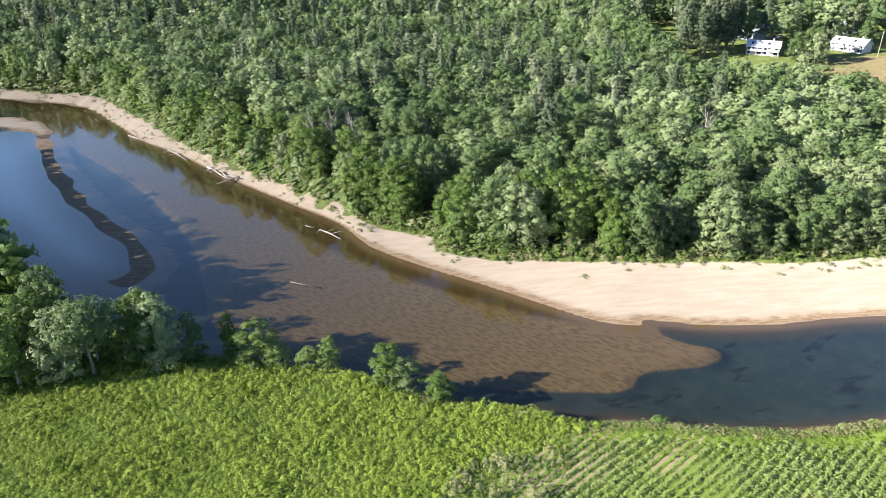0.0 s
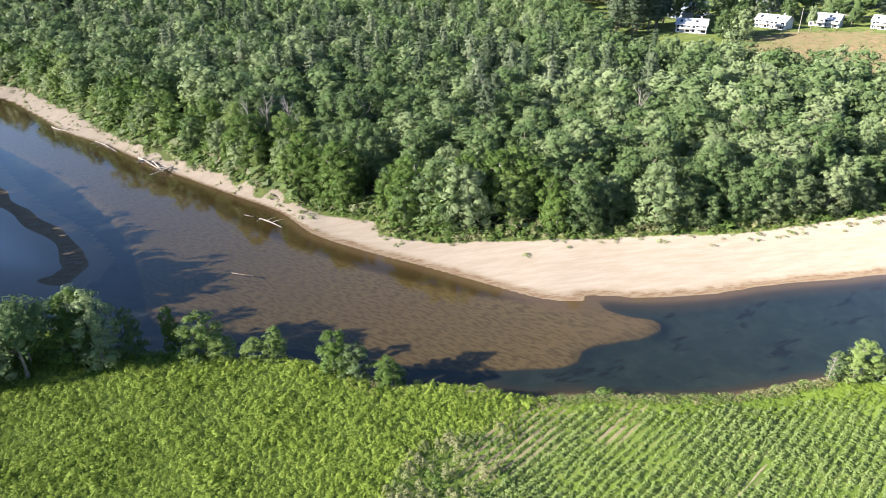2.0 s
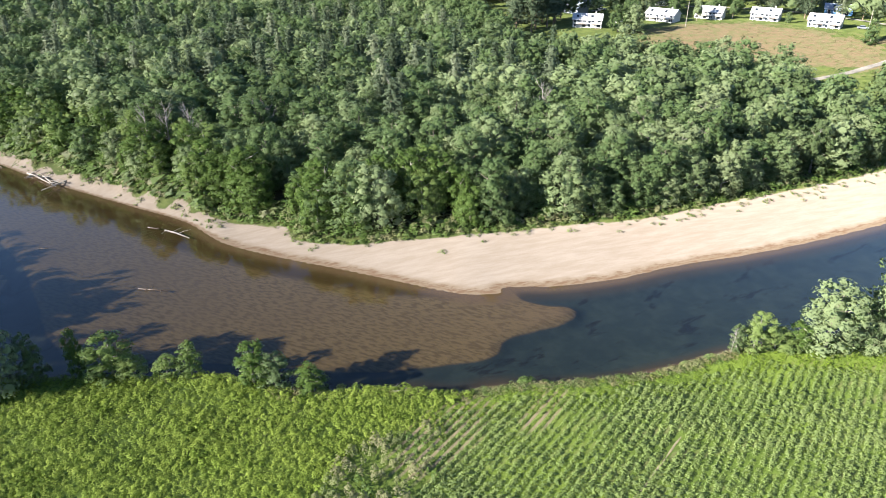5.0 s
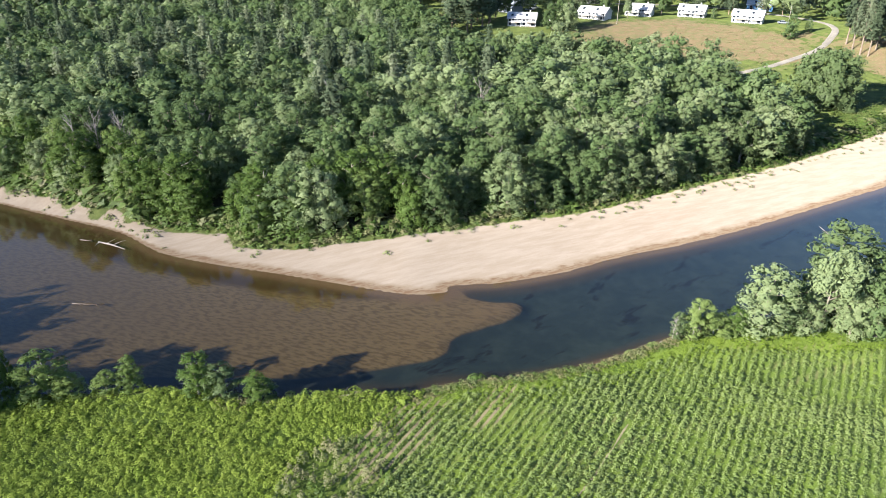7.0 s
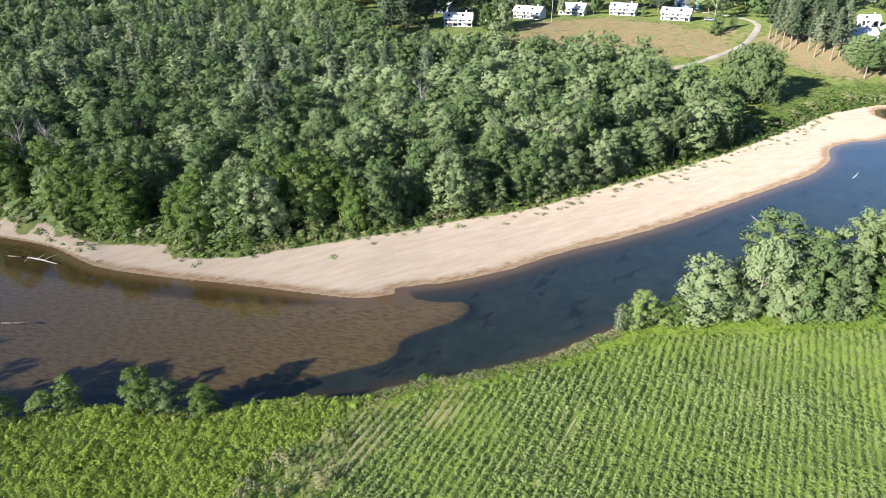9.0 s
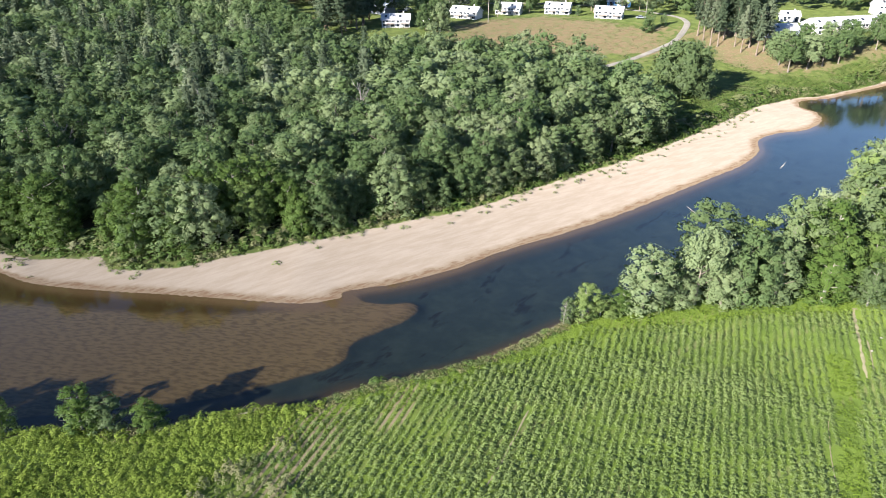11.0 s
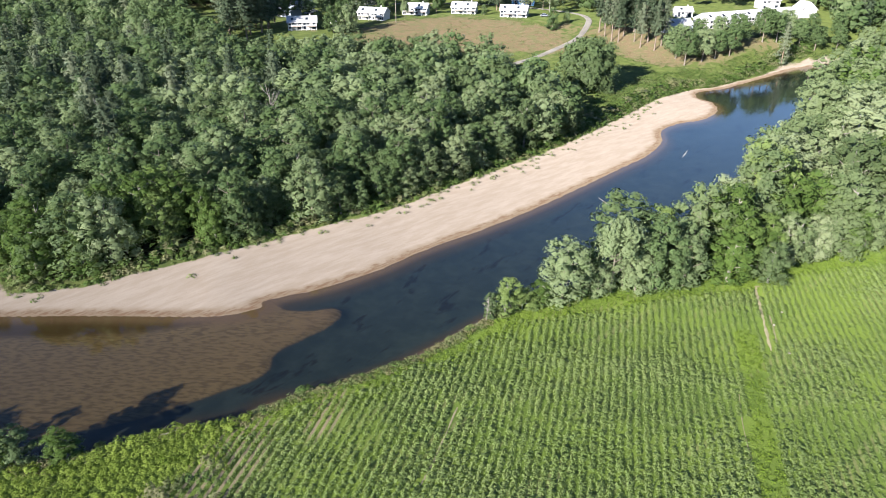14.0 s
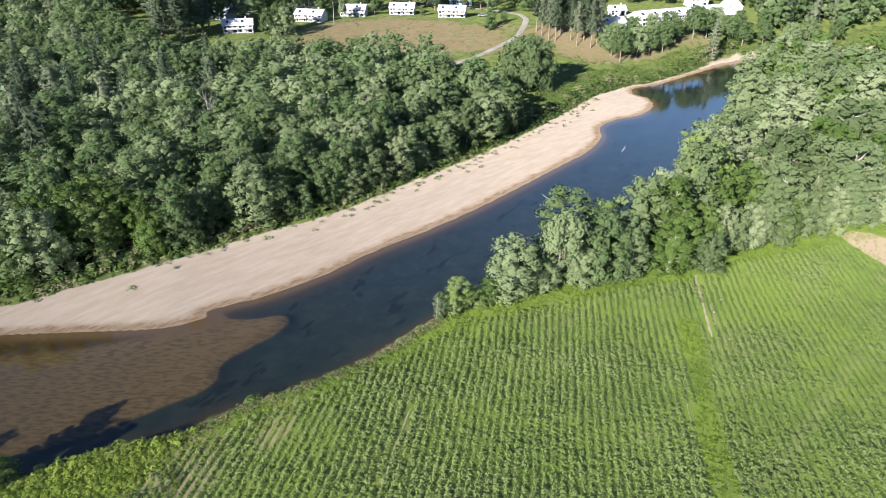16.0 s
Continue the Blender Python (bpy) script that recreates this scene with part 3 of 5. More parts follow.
def knob(centres, radii, middle):
    """The dense inside of each leaf clump: an eight-sided lump, shaded round."""
    dirs = np.array([(1, 0, 0), (-1, 0, 0), (0, 1, 0), (0, -1, 0), (0, 0, 1), (0, 0, -1)], float)
    faces = np.array([(4, 0, 2), (4, 2, 1), (4, 1, 3), (4, 3, 0), (5, 2, 0), (5, 1, 2), (5, 3, 1), (5, 0, 3)])
    k = len(centres)
    v = centres[:, None, :] + dirs[None] * radii[:, None, :]
    n = unit(dirs[None] + 0.6 * unit(centres - middle)[:, None, :])
    return v.reshape(-1, 3), None, (faces[None] + np.arange(k)[:, None, None] * 6).reshape(-1, 3), n.reshape(-1, 3)


def blob(centre, radii, rng, rings=5, around=8, rough=0.12):
    """A closed uneven lump, the dense inside of a crown."""
    vs, qs, ts = [], [], []
    for i in range(1, rings):
        a = math.pi * i / rings
        for j in range(around):
            b = 2 * math.pi * (j + 0.5 * (i % 2)) / around
            k = 1 + rng.uniform(-rough, rough)
            vs.append((math.sin(a) * math.cos(b) * k, math.sin(a) * math.sin(b) * k, math.cos(a) * k))
    vs += [(0, 0, 1), (0, 0, -1)]
    top, bottom = len(vs) - 2, len(vs) - 1
    for i in range(rings - 2):
        for j in range(around):
            qs.append((i * around + j, (i + 1) * around + j, (i + 1) * around + (j + 1) % around, i * around + (j + 1) % around))
    for j in range(around):
        ts.append((top, j, (j + 1) % around))
        ts.append((bottom, (rings - 2) * around + (j + 1) % around, (rings - 2) * around + j))
    return np.array(vs) * np.array(radii) + np.array(centre), np.array(qs), np.array(ts), unit(np.array(vs) / np.array(radii))


def joined(pieces):
    """Several (verts, quads, tris, normals) as one."""
    vs, qs, ts, ns, base = [], [], [], [], 0
    for v, q, t, n in pieces:
        vs.append(v)
        if q is not None and len(q):
            qs.append(np.asarray(q) + base)
        if t is not None and len(t):
            ts.append(np.asarray(t) + base)
        if n is not None:
            ns.append(n)
        base += len(v)
    return np.vstack(vs), (np.vstack(qs) if qs else None), (np.vstack(ts) if ts else None), (np.vstack(ns) if len(ns) == len(pieces) else None)


def tube(points, radii, sides=6):
    """A tapered limb along points."""
    vs, qs = [], []
    pts = [Vector(p) for p in points]
    for i, (p, r) in enumerate(zip(pts, radii)):
        d = (pts[min(i + 1, len(pts) - 1)] - pts[max(i - 1, 0)]).normalized()
        a = d.cross(Vector((0.31, 0.95, 0.1))).normalized()
        b = d.cross(a)
        for j in range(sides):
            t = 2 * math.pi * j / sides
            vs.append(p + (a * math.cos(t) + b * math.sin(t)) * r)
    for i in range(len(pts) - 1):
        for j in range(sides):
            qs.append((i * sides + j, i * sides + (j + 1) % sides, (i + 1) * sides + (j + 1) % sides, (i + 1) * sides + j))
    tip = len(vs)
    vs.append(pts[-1] + (pts[-1] - pts[-2]).normalized() * radii[-1])
    ts = [((len(pts) - 1) * sides + j, (len(pts) - 1) * sides + (j + 1) % sides, tip) for j in range(sides)]
    return np.array([tuple(v) for v in vs]), np.array(qs), np.array(ts), None


def broadleaf_crown(seed, n, size, height=10.0, radius=2.7, low=0.05, count=44, loose=0.22, core=0.3):
    """A rounded uneven crown: leaf sprays gathered in many clumps on the boughs, with dark gaps between them."""
    rng = np.random.default_rng(seed)
    lobes = []
    lopside = rng.uniform(-0.25, 0.25, 2) * radius
    peak = rng.uniform(0.38, 0.52)
    for i in range(count):
        f = (i + 0.5) / count
        zc = height * (low + (0.94 - low) * f)
        g = (f - peak) / (1.04 - peak if f > peak else 0.62 + peak)
        wide = radius * math.sqrt(max(0.03, 1 - g * g)) * rng.uniform(0.80, 1.12)
        a = 2.399 * i + rng.uniform(-0.5, 0.5)
        off = wide * rng.uniform(0.52, 0.84)
        rad = radius * rng.uniform(0.24, 0.42) * (1.0 - 0.25 * f) * (34 / count) ** 0.42
        lobes.append((off * math.cos(a) + lopside[0] * f, off * math.sin(a) + lopside[1] * f, zc, rad, rad * rng.uniform(0.65, 0.95)))
    lobes = np.array(lobes)
    middle = np.array([lopside[0] * 0.4, lopside[1] * 0.4, height * (0.34 + 0.3 * low)])
    pieces = [blob((0, 0, height * (0.47 + low * 0.4)), (radius * core, radius * core, height * (0.9 * core - low * 0.4 * core)), rng),
              knob(lobes[:, :3], lobes[:, [3, 3, 4]] * 0.76, middle)]
    picks = rng.choice(count, n, p=lobes[:, 3] ** 2 / (lobes[:, 3] ** 2).sum())
    c, r = lobes[picks, :3], lobes[picks][:, [3, 3, 4]]
    out = unit(c - middle)
    d = unit(rng.normal(size=(n, 3))) + out * 0.5
    d[:, 2] += 0.25
    d = unit(d)
    pos = c + d * r * rng.uniform(1 - loose, 1 + loose * 1.7, (n, 1))
    pos[:, 2] = np.maximum(pos[:, 2], 0.15)
    lie = d + rng.normal(size=(n, 3)) * 0.34
    pieces.append(leaf_tips(pos, lie, size * rng.uniform(0.6, 1.4, n), rng, shade=d * 0.8 + out * 0.35 + rng.normal(size=(n, 3)) * 0.14))
    return joined(pieces)


def pine_crown(seed, n, size, height=14.0, radius=2.6, low=0.22):
    """A white pine's crown: flat plumes on whorls of boughs, ragged at the sides."""
    rng = np.random.default_rng(seed)
    pieces = [blob((0, 0, height * 0.60), (radius * 0.22, radius * 0.22, height * 0.32), rng)]
    whorls = 12
    pos, nrm, shade = [], [], []
    for i in range(whorls):
        f = i / (whorls - 1)
        zc = height * (low + (0.97 - low) * f)
        reach = radius * (0.22 + 0.88 * (1 - f) ** 0.75) * rng.uniform(0.8, 1.15)
        if f < 0.12:
            reach *= 0.75
        for a in rng.uniform(0, 2 * math.pi) + np.arange(6) * 2 * math.pi / 6:
            a += rng.uniform(-0.35, 0.35)
            lng = reach * rng.uniform(0.6, 1.2)
            k = max(3, int(n / (whorls * 6)))
            s = rng.uniform(0.25, 1.0, k) ** 0.7
            spread = 0.26 * lng * s
            x = np.cos(a) * s * lng + rng.normal(size=k) * spread * 0.6
            y = np.sin(a) * s * lng + rng.normal(size=k) * spread * 0.6
            zz = zc + s * lng * 0.22 + rng.normal(size=k) * 0.26 - 0.12 * (s * lng)
            pos.append(np.stack([x, y, zz], -1))
            m = np.stack([np.cos(a) * 0.6 + rng.normal(size=k) * 0.55, np.sin(a) * 0.6 + rng.normal(size=k) * 0.55, 0.55 + rng.normal(size=k) * 0.3], -1)
            nrm.append(m)
            shade.append(np.stack([np.cos(a) * 0.7 + x * 0.12, np.sin(a) * 0.7 + y * 0.12, 0.3 + (zz - zc) * 1.2], -1) + rng.normal(size=(k, 3)) * 0.3)
    pos, nrm, shade = np.vstack(pos), np.vstack(nrm), np.vstack(shade)
    pieces.append(leaf_tips(pos, nrm, size * rng.uniform(0.6, 1.3, len(pos)), rng, 0.6, shade))
    return joined(pieces)


def trunk_mesh(seed, height, radius, limbs=5, reach=2.4, lean=0.3, start=0.25):
    rng = np.random.default_rng(seed)
    bend = rng.uniform(-lean, lean, 2)
    spine = [(bend[0] * s * s * 2, bend[1] * s * s * 2, height * s) for s in (-0.02, 0.15, 0.4, 0.7, 0.93)]
    pieces = [tube(spine, [radius * k for k in (1.35, 1.0, 0.8, 0.5, 0.15)], 7)]
    for i in range(limbs):
        f = start + (0.85 - start) * (i + 0.5) / limbs
        a = 2.4 * i + rng.uniform(-0.5, 0.5)
        b = (bend[0] * f * f * 2, bend[1] * f * f * 2, height * f)
        ln = reach * rng.uniform(0.6, 1.0) * (1.15 - 0.6 * f)
        m = (b[0] + math.cos(a) * ln * 0.5, b[1] + math.sin(a) * ln * 0.5, b[2] + ln * 0.28)
        e = (b[0] + math.cos(a) * ln, b[1] + math.sin(a) * ln, b[2] + ln * 0.75)
        pieces.append(tube([b, m, e], [radius * 0.45, radius * 0.3, radius * 0.1], 5))
    return joined(pieces)


def tree_prototypes():
    """Meshes for each kind of tree: (crown, trunk) pairs, fine ones for single trees."""
    out = {}
    for kind, mat, bark in (("maple", M_LEAF, M_BARK), ("silver_maple", M_LEAF_GREY, M_PALE_BARK), ("willow", M_WILLOW, M_PALE_BARK), ("bank_tree", M_LEAF_BRIGHT, M_PALE_BARK)):
        out[kind] = []
        for i in range(5):
            crown = mesh_from(kind + "_crown", *broadleaf_crown(11 + i * 7 + len(kind), 2150, 0.50, 15.0, 3.7 + 0.33 * i, 0.02 + 0.025 * i, 40), mat)
            trunk = mesh_from(kind + "_trunk", *trunk_mesh(5 + i + len(kind), 13.8, 0.26, 6, 3.6, 0.45), bark, True)
            out[kind].append((crown, trunk))
    out["pine"] = []
    for i in range(3):
        crown = mesh_from("pine_crown", *pine_crown(41 + i, 2000, 0.88, 21.0, 3.6 + 0.45 * i), M_PINE)
        trunk = mesh_from("pine_trunk", *trunk_mesh(61 + i, 20.4, 0.24, 7, 2.4, 0.18, 0.2), M_PINE_BARK, True)
        out["pine"].append((crown, trunk))
    return out


PROTO = tree_prototypes()
BASE_HEIGHT = {"willow": 15.0, "maple": 15.0, "silver_maple": 15.0, "bank_tree": 15.0, "pine": 21.0}
TREE_LABEL = {"willow": "pale grey-green leafy tree in the riverside strip", "maple": "leafy green broadleaf tree in the riverside woods", "silver_maple": "silver-green maple tree with pale leaf undersides",
              "bank_tree": "bright green leafy tree on the river bank", "pine": "dark green white pine with ragged boughs"}


def ground_z(x, y):
    return float(land(np.array([x]), np.array([y]))[0][0])


def tree(kind, variant, x, y, height, turn, fat=1.0, z=None, group="", label=""):
    """One tree with trunk and crown."""
    s = height / BASE_HEIGHT[kind]
    m = pose(x, y, ground_z(x, y) if z is None else z, 0, 0, turn) @ Matrix.Diagonal((s * fat, s * fat, s, 1))
    t = thing("pine_tree" if kind == "pine" else "tree", m, label or TREE_LABEL[kind], "tree", group)
    crown, trunk = PROTO[kind][variant % len(PROTO[kind])]
    part("crown", crown, None, t)
    part("trunk", trunk, None, t)
    return t


def scatter(x0, x1, y0, y1, step, rng, loose=0.42):
    gx, gy = np.meshgrid(np.arange(x0, x1, step), np.arange(y0, y1, step * 0.87))
    gx = gx + (np.arange(gx.shape[0]) % 2)[:, None] * step * 0.5
    x, y = gx.ravel(), gy.ravel()
    return x + rng.uniform(-loose, loose, x.size) * step, y + rng.uniform(-loose, loose, x.size) * step


def merged(name, templates, places, material, label, category):
    """Far woods, crops and weeds: many small plants as one object. places: rows of x, y, z, scale, fat, turn, template, tint."""
    vs, qs, ts, ns, tints, base = [], [], [], [], [], 0
    for k, (tv, tq, tt, tn) in enumerate(templates):
        rows = places[places[:, 6].astype(int) == k]
        if not len(rows):
            continue
        c, s = np.cos(rows[:, 5]), np.sin(rows[:, 5])
        w, hgt = rows[:, 3] * rows[:, 4], rows[:, 3]
        x = (tv[None, :, 0] * c[:, None] - tv[None, :, 1] * s[:, None]) * w[:, None] + rows[:, 0:1]
        y = (tv[None, :, 0] * s[:, None] + tv[None, :, 1] * c[:, None]) * w[:, None] + rows[:, 1:2]
        z = tv[None, :, 2] * hgt[:, None] + rows[:, 2:3]
        vs.append(np.stack([x, y, z], -1).reshape(-1, 3))
        ns.append(np.stack([tn[None, :, 0] * c[:, None] - tn[None, :, 1] * s[:, None], tn[None, :, 0] * s[:, None] + tn[None, :, 1] * c[:, None],
                            np.broadcast_to(tn[None, :, 2], x.shape)], -1).reshape(-1, 3))
        shift = base + np.arange(len(rows))[:, None, None] * len(tv)
        if tq is not None:
            qs.append((tq[None] + shift).reshape(-1, 4))
        if tt is not None:
            ts.append((tt[None] + shift).reshape(-1, 3))
        tints.append(np.repeat(rows[:, 7], len(tv)))
        base += len(rows) * len(tv)
    me = mesh_from(name, np.vstack(vs), np.vstack(qs) if qs else None, np.vstack(ts) if ts else None, np.vstack(ns), material)
    add_field(me, "tint", np.concatenate(tints))
    return tagged(new(name, me), label, category, kind="stuff")


def plant_woods():
    rng = np.random.default_rng(7)
    clearing, right_w, left_w = np.array(CLEARING), np.array(RIGHT_WOODS), np.array(LEFT_WOODS)
    x, y = scatter(-390, 495, 105, 640, 6.75, rng)
    _, river, woods, _, _, _ = land(x, y)
    az, dist = np.degrees(np.arctan2(x, y)), np.hypot(x, y)
    keep = (woods > 3.9) & (river < -1.5) & ~inside(x, y, clearing) & (az > -36) & (az < 50) & (dist < 495)
    keep &= (dist < 300) | (rng.random(x.size) < 0.66)
    rows = []
    for px, py, w, d in zip(x[keep], y[keep], woods[keep], dist[keep]):
        back = float(ease(21, 82, w)) * float(ease(112, 22, px))
        pick = rng.random()
        if pick < 0.27 * back:
            kind, h = "pine", rng.uniform(14, 20)
        elif w < 13 and px < 37:
            kind, h = ("bank_tree" if rng.random() < 0.62 else "maple"), rng.uniform(9.5, 14)
        else:
            kind, h = ("silver_maple" if rng.random() < 0.08 + 0.38 * float(ease(45, 125, px)) else "maple"), rng.uniform(10.5, 16.5)
            h *= 0.85 if w < 12 else 1.0
        rows.append((px, py, h, kind, d))
    # the leafy front of the woods along the sandbar and the bank, closed down to the shrubs
    x, y = scatter(-200, 190, 112, 285, 4.3, rng, 0.36)
    _, river, woods, _, _, _ = land(x, y)
    keep = (woods > 3.2) & (woods < 8.4) & (river < -1.5) & ~inside(x, y, clearing) & (np.degrees(np.arctan2(x, y)) > -36)
    for px, py in zip(x[keep], y[keep]):
        rows.append((px, py, rng.uniform(6.5, 10.5), "bank_tree" if rng.random() < float(0.65 * ease(70, 20, px)) else ("silver_maple" if rng.random() < 0.35 else "maple"), math.hypot(px, py)))
    # behind the houses
    x, y = scatter(90, 540, 135, 630, 9.0, rng)
    rise, dist = signed(x, y, plateau_ring), np.hypot(x, y)
    keep = inside(x, y, clearing) & (rise > 16) & (dist < 430) & (line_distance(x, y, road_line) > 7)
    for hx, hy in ((130, 294), (170, 303), (197, 306), (218, 295), (231, 271), (264, 205), (258, 199), (281, 196), (295, 193), (311, 190), (322, 188), (345, 190), (352, 214), (298, 224), (160, 358), (194, 351), (141, 336), (262, 300)):
        keep &= np.hypot(x - hx, y - hy) > 13
    keep &= (rise > 45) | (rng.random(x.size) < 0.5)
    way = np.degrees(np.arctan2(x, y))
    keep &= (way < 50) | (way > 63) | (dist > 412)
    for px, py, d in zip(x[keep], y[keep], dist[keep]):
        rows.append((px, py, rng.uniform(16, 25), "pine" if rng.random() < 0.55 else "maple", d))
    # the strip between river and field, and the woods upstream
    x, y = scatter(60, 495, -45, 135, 7.6, rng)
    dist = np.hypot(x, y)
    keep = (signed(x, y, right_w) > 1.6) & (dist < 285) & (x > 99)
    for px, py, d in zip(x[keep], y[keep], dist[keep]):
        rows.append((px, py, rng.uniform(11.5, 19.5), "willow" if rng.random() < 0.62 else ("bank_tree" if rng.random() < 0.55 else "silver_maple"), d))
    # the leafy front of that strip, down to the grass
    edge = spline([(103, 58.6), (113, 55.4), (126.4, 51.6), (138.8, 46.8), (149, 43.6), (170, 36), (200, 26)], 7)
    for px, py in edge[::2]:
        rows.append((px + rng.uniform(-1, 1), py + rng.uniform(-0.6, 0.8), rng.uniform(7.5, 11.5), "willow" if rng.random() < 0.6 else "bank_tree", math.hypot(px, py)))
    # woods beyond the last houses
    x, y = scatter(300, 480, 95, 300, 6.8, rng)
    back = np.array([(322, 156), (336, 150), (352, 142.5), (370, 134), (400, 122), (480, 102), (480, 300), (385, 300), (372, 236), (366, 204), (358, 178), (330, 172)])
    keep = inside(x, y, back) & (np.hypot(x - 345, y - 190) > 14) & (np.hypot(x - 352, y - 214) > 14) & (np.hypot(x - 311, y - 185) > 16)
    for px, py in zip(x[keep], y[keep]):
        rows.append((px, py, rng.uniform(11, 18), "maple" if rng.random() < 0.7 else "pine", math.hypot(px, py)))
    # the dark woods downstream on the near bank
    x, y = scatter(-300, -33, 30, 225, 6.4, rng)
    dist = np.hypot(x, y)
    keep = (signed(x, y, left_w) > 1.0) & (dist < 335) & (x > -0.72 * y - 55)
    for px, py, d in zip(x[keep], y[keep], dist[keep]):
        rows.append((px, py, rng.uniform(13, 17) if py > 96 else rng.uniform(9.0, 12.5) if px > -60 else rng.uniform(6.0, 9.0), "bank_tree" if rng.random() < 0.35 else "maple", d))
    # the stretch along this reach of the river comes first, the woods downstream on the near bank last
    rows.sort(key=lambda r: r[4] + (1000 if r[0] < -62 and r[1] < 1.55 * -r[0] + 8 else 0))
    zs = land(np.array([r[0] for r in rows]), np.array([r[1] for r in rows]))[0]
    for (px, py, h, kind, d), z in zip(rows[:300], zs):
        tree(kind, rng.integers(5), px, py, h, rng.uniform(0, 360), rng.uniform(1.0, 1.35), float(z), "riverside woods")
    for grade, n, size, lobes, lo, hi in (("", 520, 0.88, 24, 300, 1550), ("_far", 112, 1.7, 10, 1550, 99999)):
        low = {"maple": [broadleaf_crown(101 + i, n, size, 15.0, 3.7 + 0.38 * i, 0.22, lobes) for i in range(4)],
               "silver_maple": [broadleaf_crown(111 + i, n, size, 15.0, 3.7 + 0.38 * i, 0.22, lobes) for i in range(4)],
               "bank_tree": [broadleaf_crown(121 + i, n, size, 15.0, 3.7 + 0.38 * i, 0.06, lobes) for i in range(4)],
               "willow": [broadleaf_crown(141 + i, int(n * 2.0), size * 0.68, 15.0, 3.9 + 0.38 * i, 0.15, int(lobes * 1.6)) for i in range(4)],
               "pine": [pine_crown(131 + i, int(n * 1.15), size * 1.1, 21.0, 3.6 + 0.38 * i) for i in range(4)]}
        for kind, mat, label in (("maple", M_LEAF, "dense green broadleaf woods across the river"), ("silver_maple", M_LEAF_GREY, "silver-green maple woods across the river"), ("willow", M_WILLOW, "pale grey-green woods between river and field"),
                                 ("bank_tree", M_LEAF_BRIGHT, "bright green trees along the wooded banks"), ("pine", M_PINE, "dark pine woods behind the river")):
            got = [(px, py, z - 0.1, h / BASE_HEIGHT[kind], rng.uniform(1.0, 1.4), rng.uniform(0, 6.28), rng.integers(4), rng.random())
                   for (px, py, h, k, d), z in zip(rows[lo:hi], zs[lo:hi]) if k == kind]
            if got:
                merged(("far_" if grade else "") + kind + "_woods", low[kind], np.array(got), mat, ("distant " if grade else "") + label, "woods")


plant_woods()


# trees standing on their own on the near bank and in the meadow
def lone_trees():
    rng = np.random.default_rng(23)
    for x, y, h, fat, kind in ((-39.6, 83.6, 12.0, 1.0, "maple"), (-43.5, 84.5, 11.0, 1.1, "bank_tree"), (-52.0, 80.2, 11.5, 1.0, "maple"), (-36.2, 85.5, 8.0, 1.0, "maple"), (-57.6, 78.6, 10.5, 1.2, "bank_tree"),
                               (-26.4, 85.2, 7.6, 1.75, "bank_tree"), (-23.4, 84.0, 3.6, 1.9, "bank_tree"), (-30.9, 86.4, 8.2, 0.6, "bank_tree"),
                               (-19.2, 83.4, 3.4, 1.8, "bank_tree"), (-16.2, 83.4, 5.8, 1.3, "bank_tree"), (-7.8, 79.2, 6.4, 1.5, "bank_tree"),
                               (-5.1, 78.9, 6.6, 1.4, "maple"), (-0.6, 76.8, 5.4, 1.85, "bank_tree"), (3.3, 76.4, 2.3, 1.2, "bank_tree"), (5.4, 76.2, 2.1, 1.2, "bank_tree"),
                               (61.5, 71.2, 6.4, 1.2, "bank_tree"), (58.9, 71.6, 4.4, 1.1, "silver_maple"), (64.5, 70.6, 3.6, 2.0, "bank_tree"),
                               (71.6, 69.2, 11.2, 1.35, "maple"), (67.6, 69.8, 4.6, 1.6, "bank_tree"), (75.8, 68.4, 8.4, 1.3, "maple"), (77.6, 67.0, 6.4, 1.4, "maple"), (87.5, 71.6, 14.6, 1.6, "silver_maple"), (83.6, 64.4, 7.0, 1.3, "maple"), (89.2, 66.6, 11.6, 1.3, "maple"), (93.0, 67.6, 12.0, 1.2, "bank_tree"), (83.2, 66.8, 9.2, 1.2, "maple"),
                               (86.8, 62.8, 12.6, 1.05, "maple"), (91.6, 61.0, 9.4, 1.2, "maple"), (94.6, 62.8, 10.4, 1.1, "maple"), (98.8, 57.6, 9.2, 1.7, "bank_tree"), (103.6, 53.2, 7.4, 1.25, "silver_maple")):
        tree(kind, rng.integers(5), x, y, h, rng.uniform(0, 360), fat)


lone_trees()


# ---------------------------------------------------------------- crops and weeds
def plant_template(seed, leaves, size, spread, height, flat=0.0, stretch=1.0):
    """A low leafy plant: sprays on a mound."""
    rng = np.random.default_rng(seed)
    a = rng.uniform(0, 6.28, leaves)
    r = np.sqrt(rng.random(leaves))
    pos = np.stack([np.cos(a) * r * spread * stretch, np.sin(a) * r * spread, height * (0.25 + 0.75 * rng.random(leaves)) * (1 - 0.55 * r ** 2)], -1)
    nrm = np.stack([np.cos(a) * r * 0.7, np.sin(a) * r * 0.7, np.full(leaves, 1.1)], -1) + rng.normal(size=(leaves, 3)) * 0.26
    shade = np.stack([np.cos(a) * r, np.sin(a) * r, 0.9 - 0.3 * r], -1) + rng.normal(size=(leaves, 3)) * 0.16
    nrm = nrm * (1 - flat * 0.5) + np.array([-0.25, -0.07, 0.9]) * flat * 0.5
    return leaf_tips(pos, nrm, size * rng.uniform(0.7, 1.3, leaves), rng, 0.85, shade)


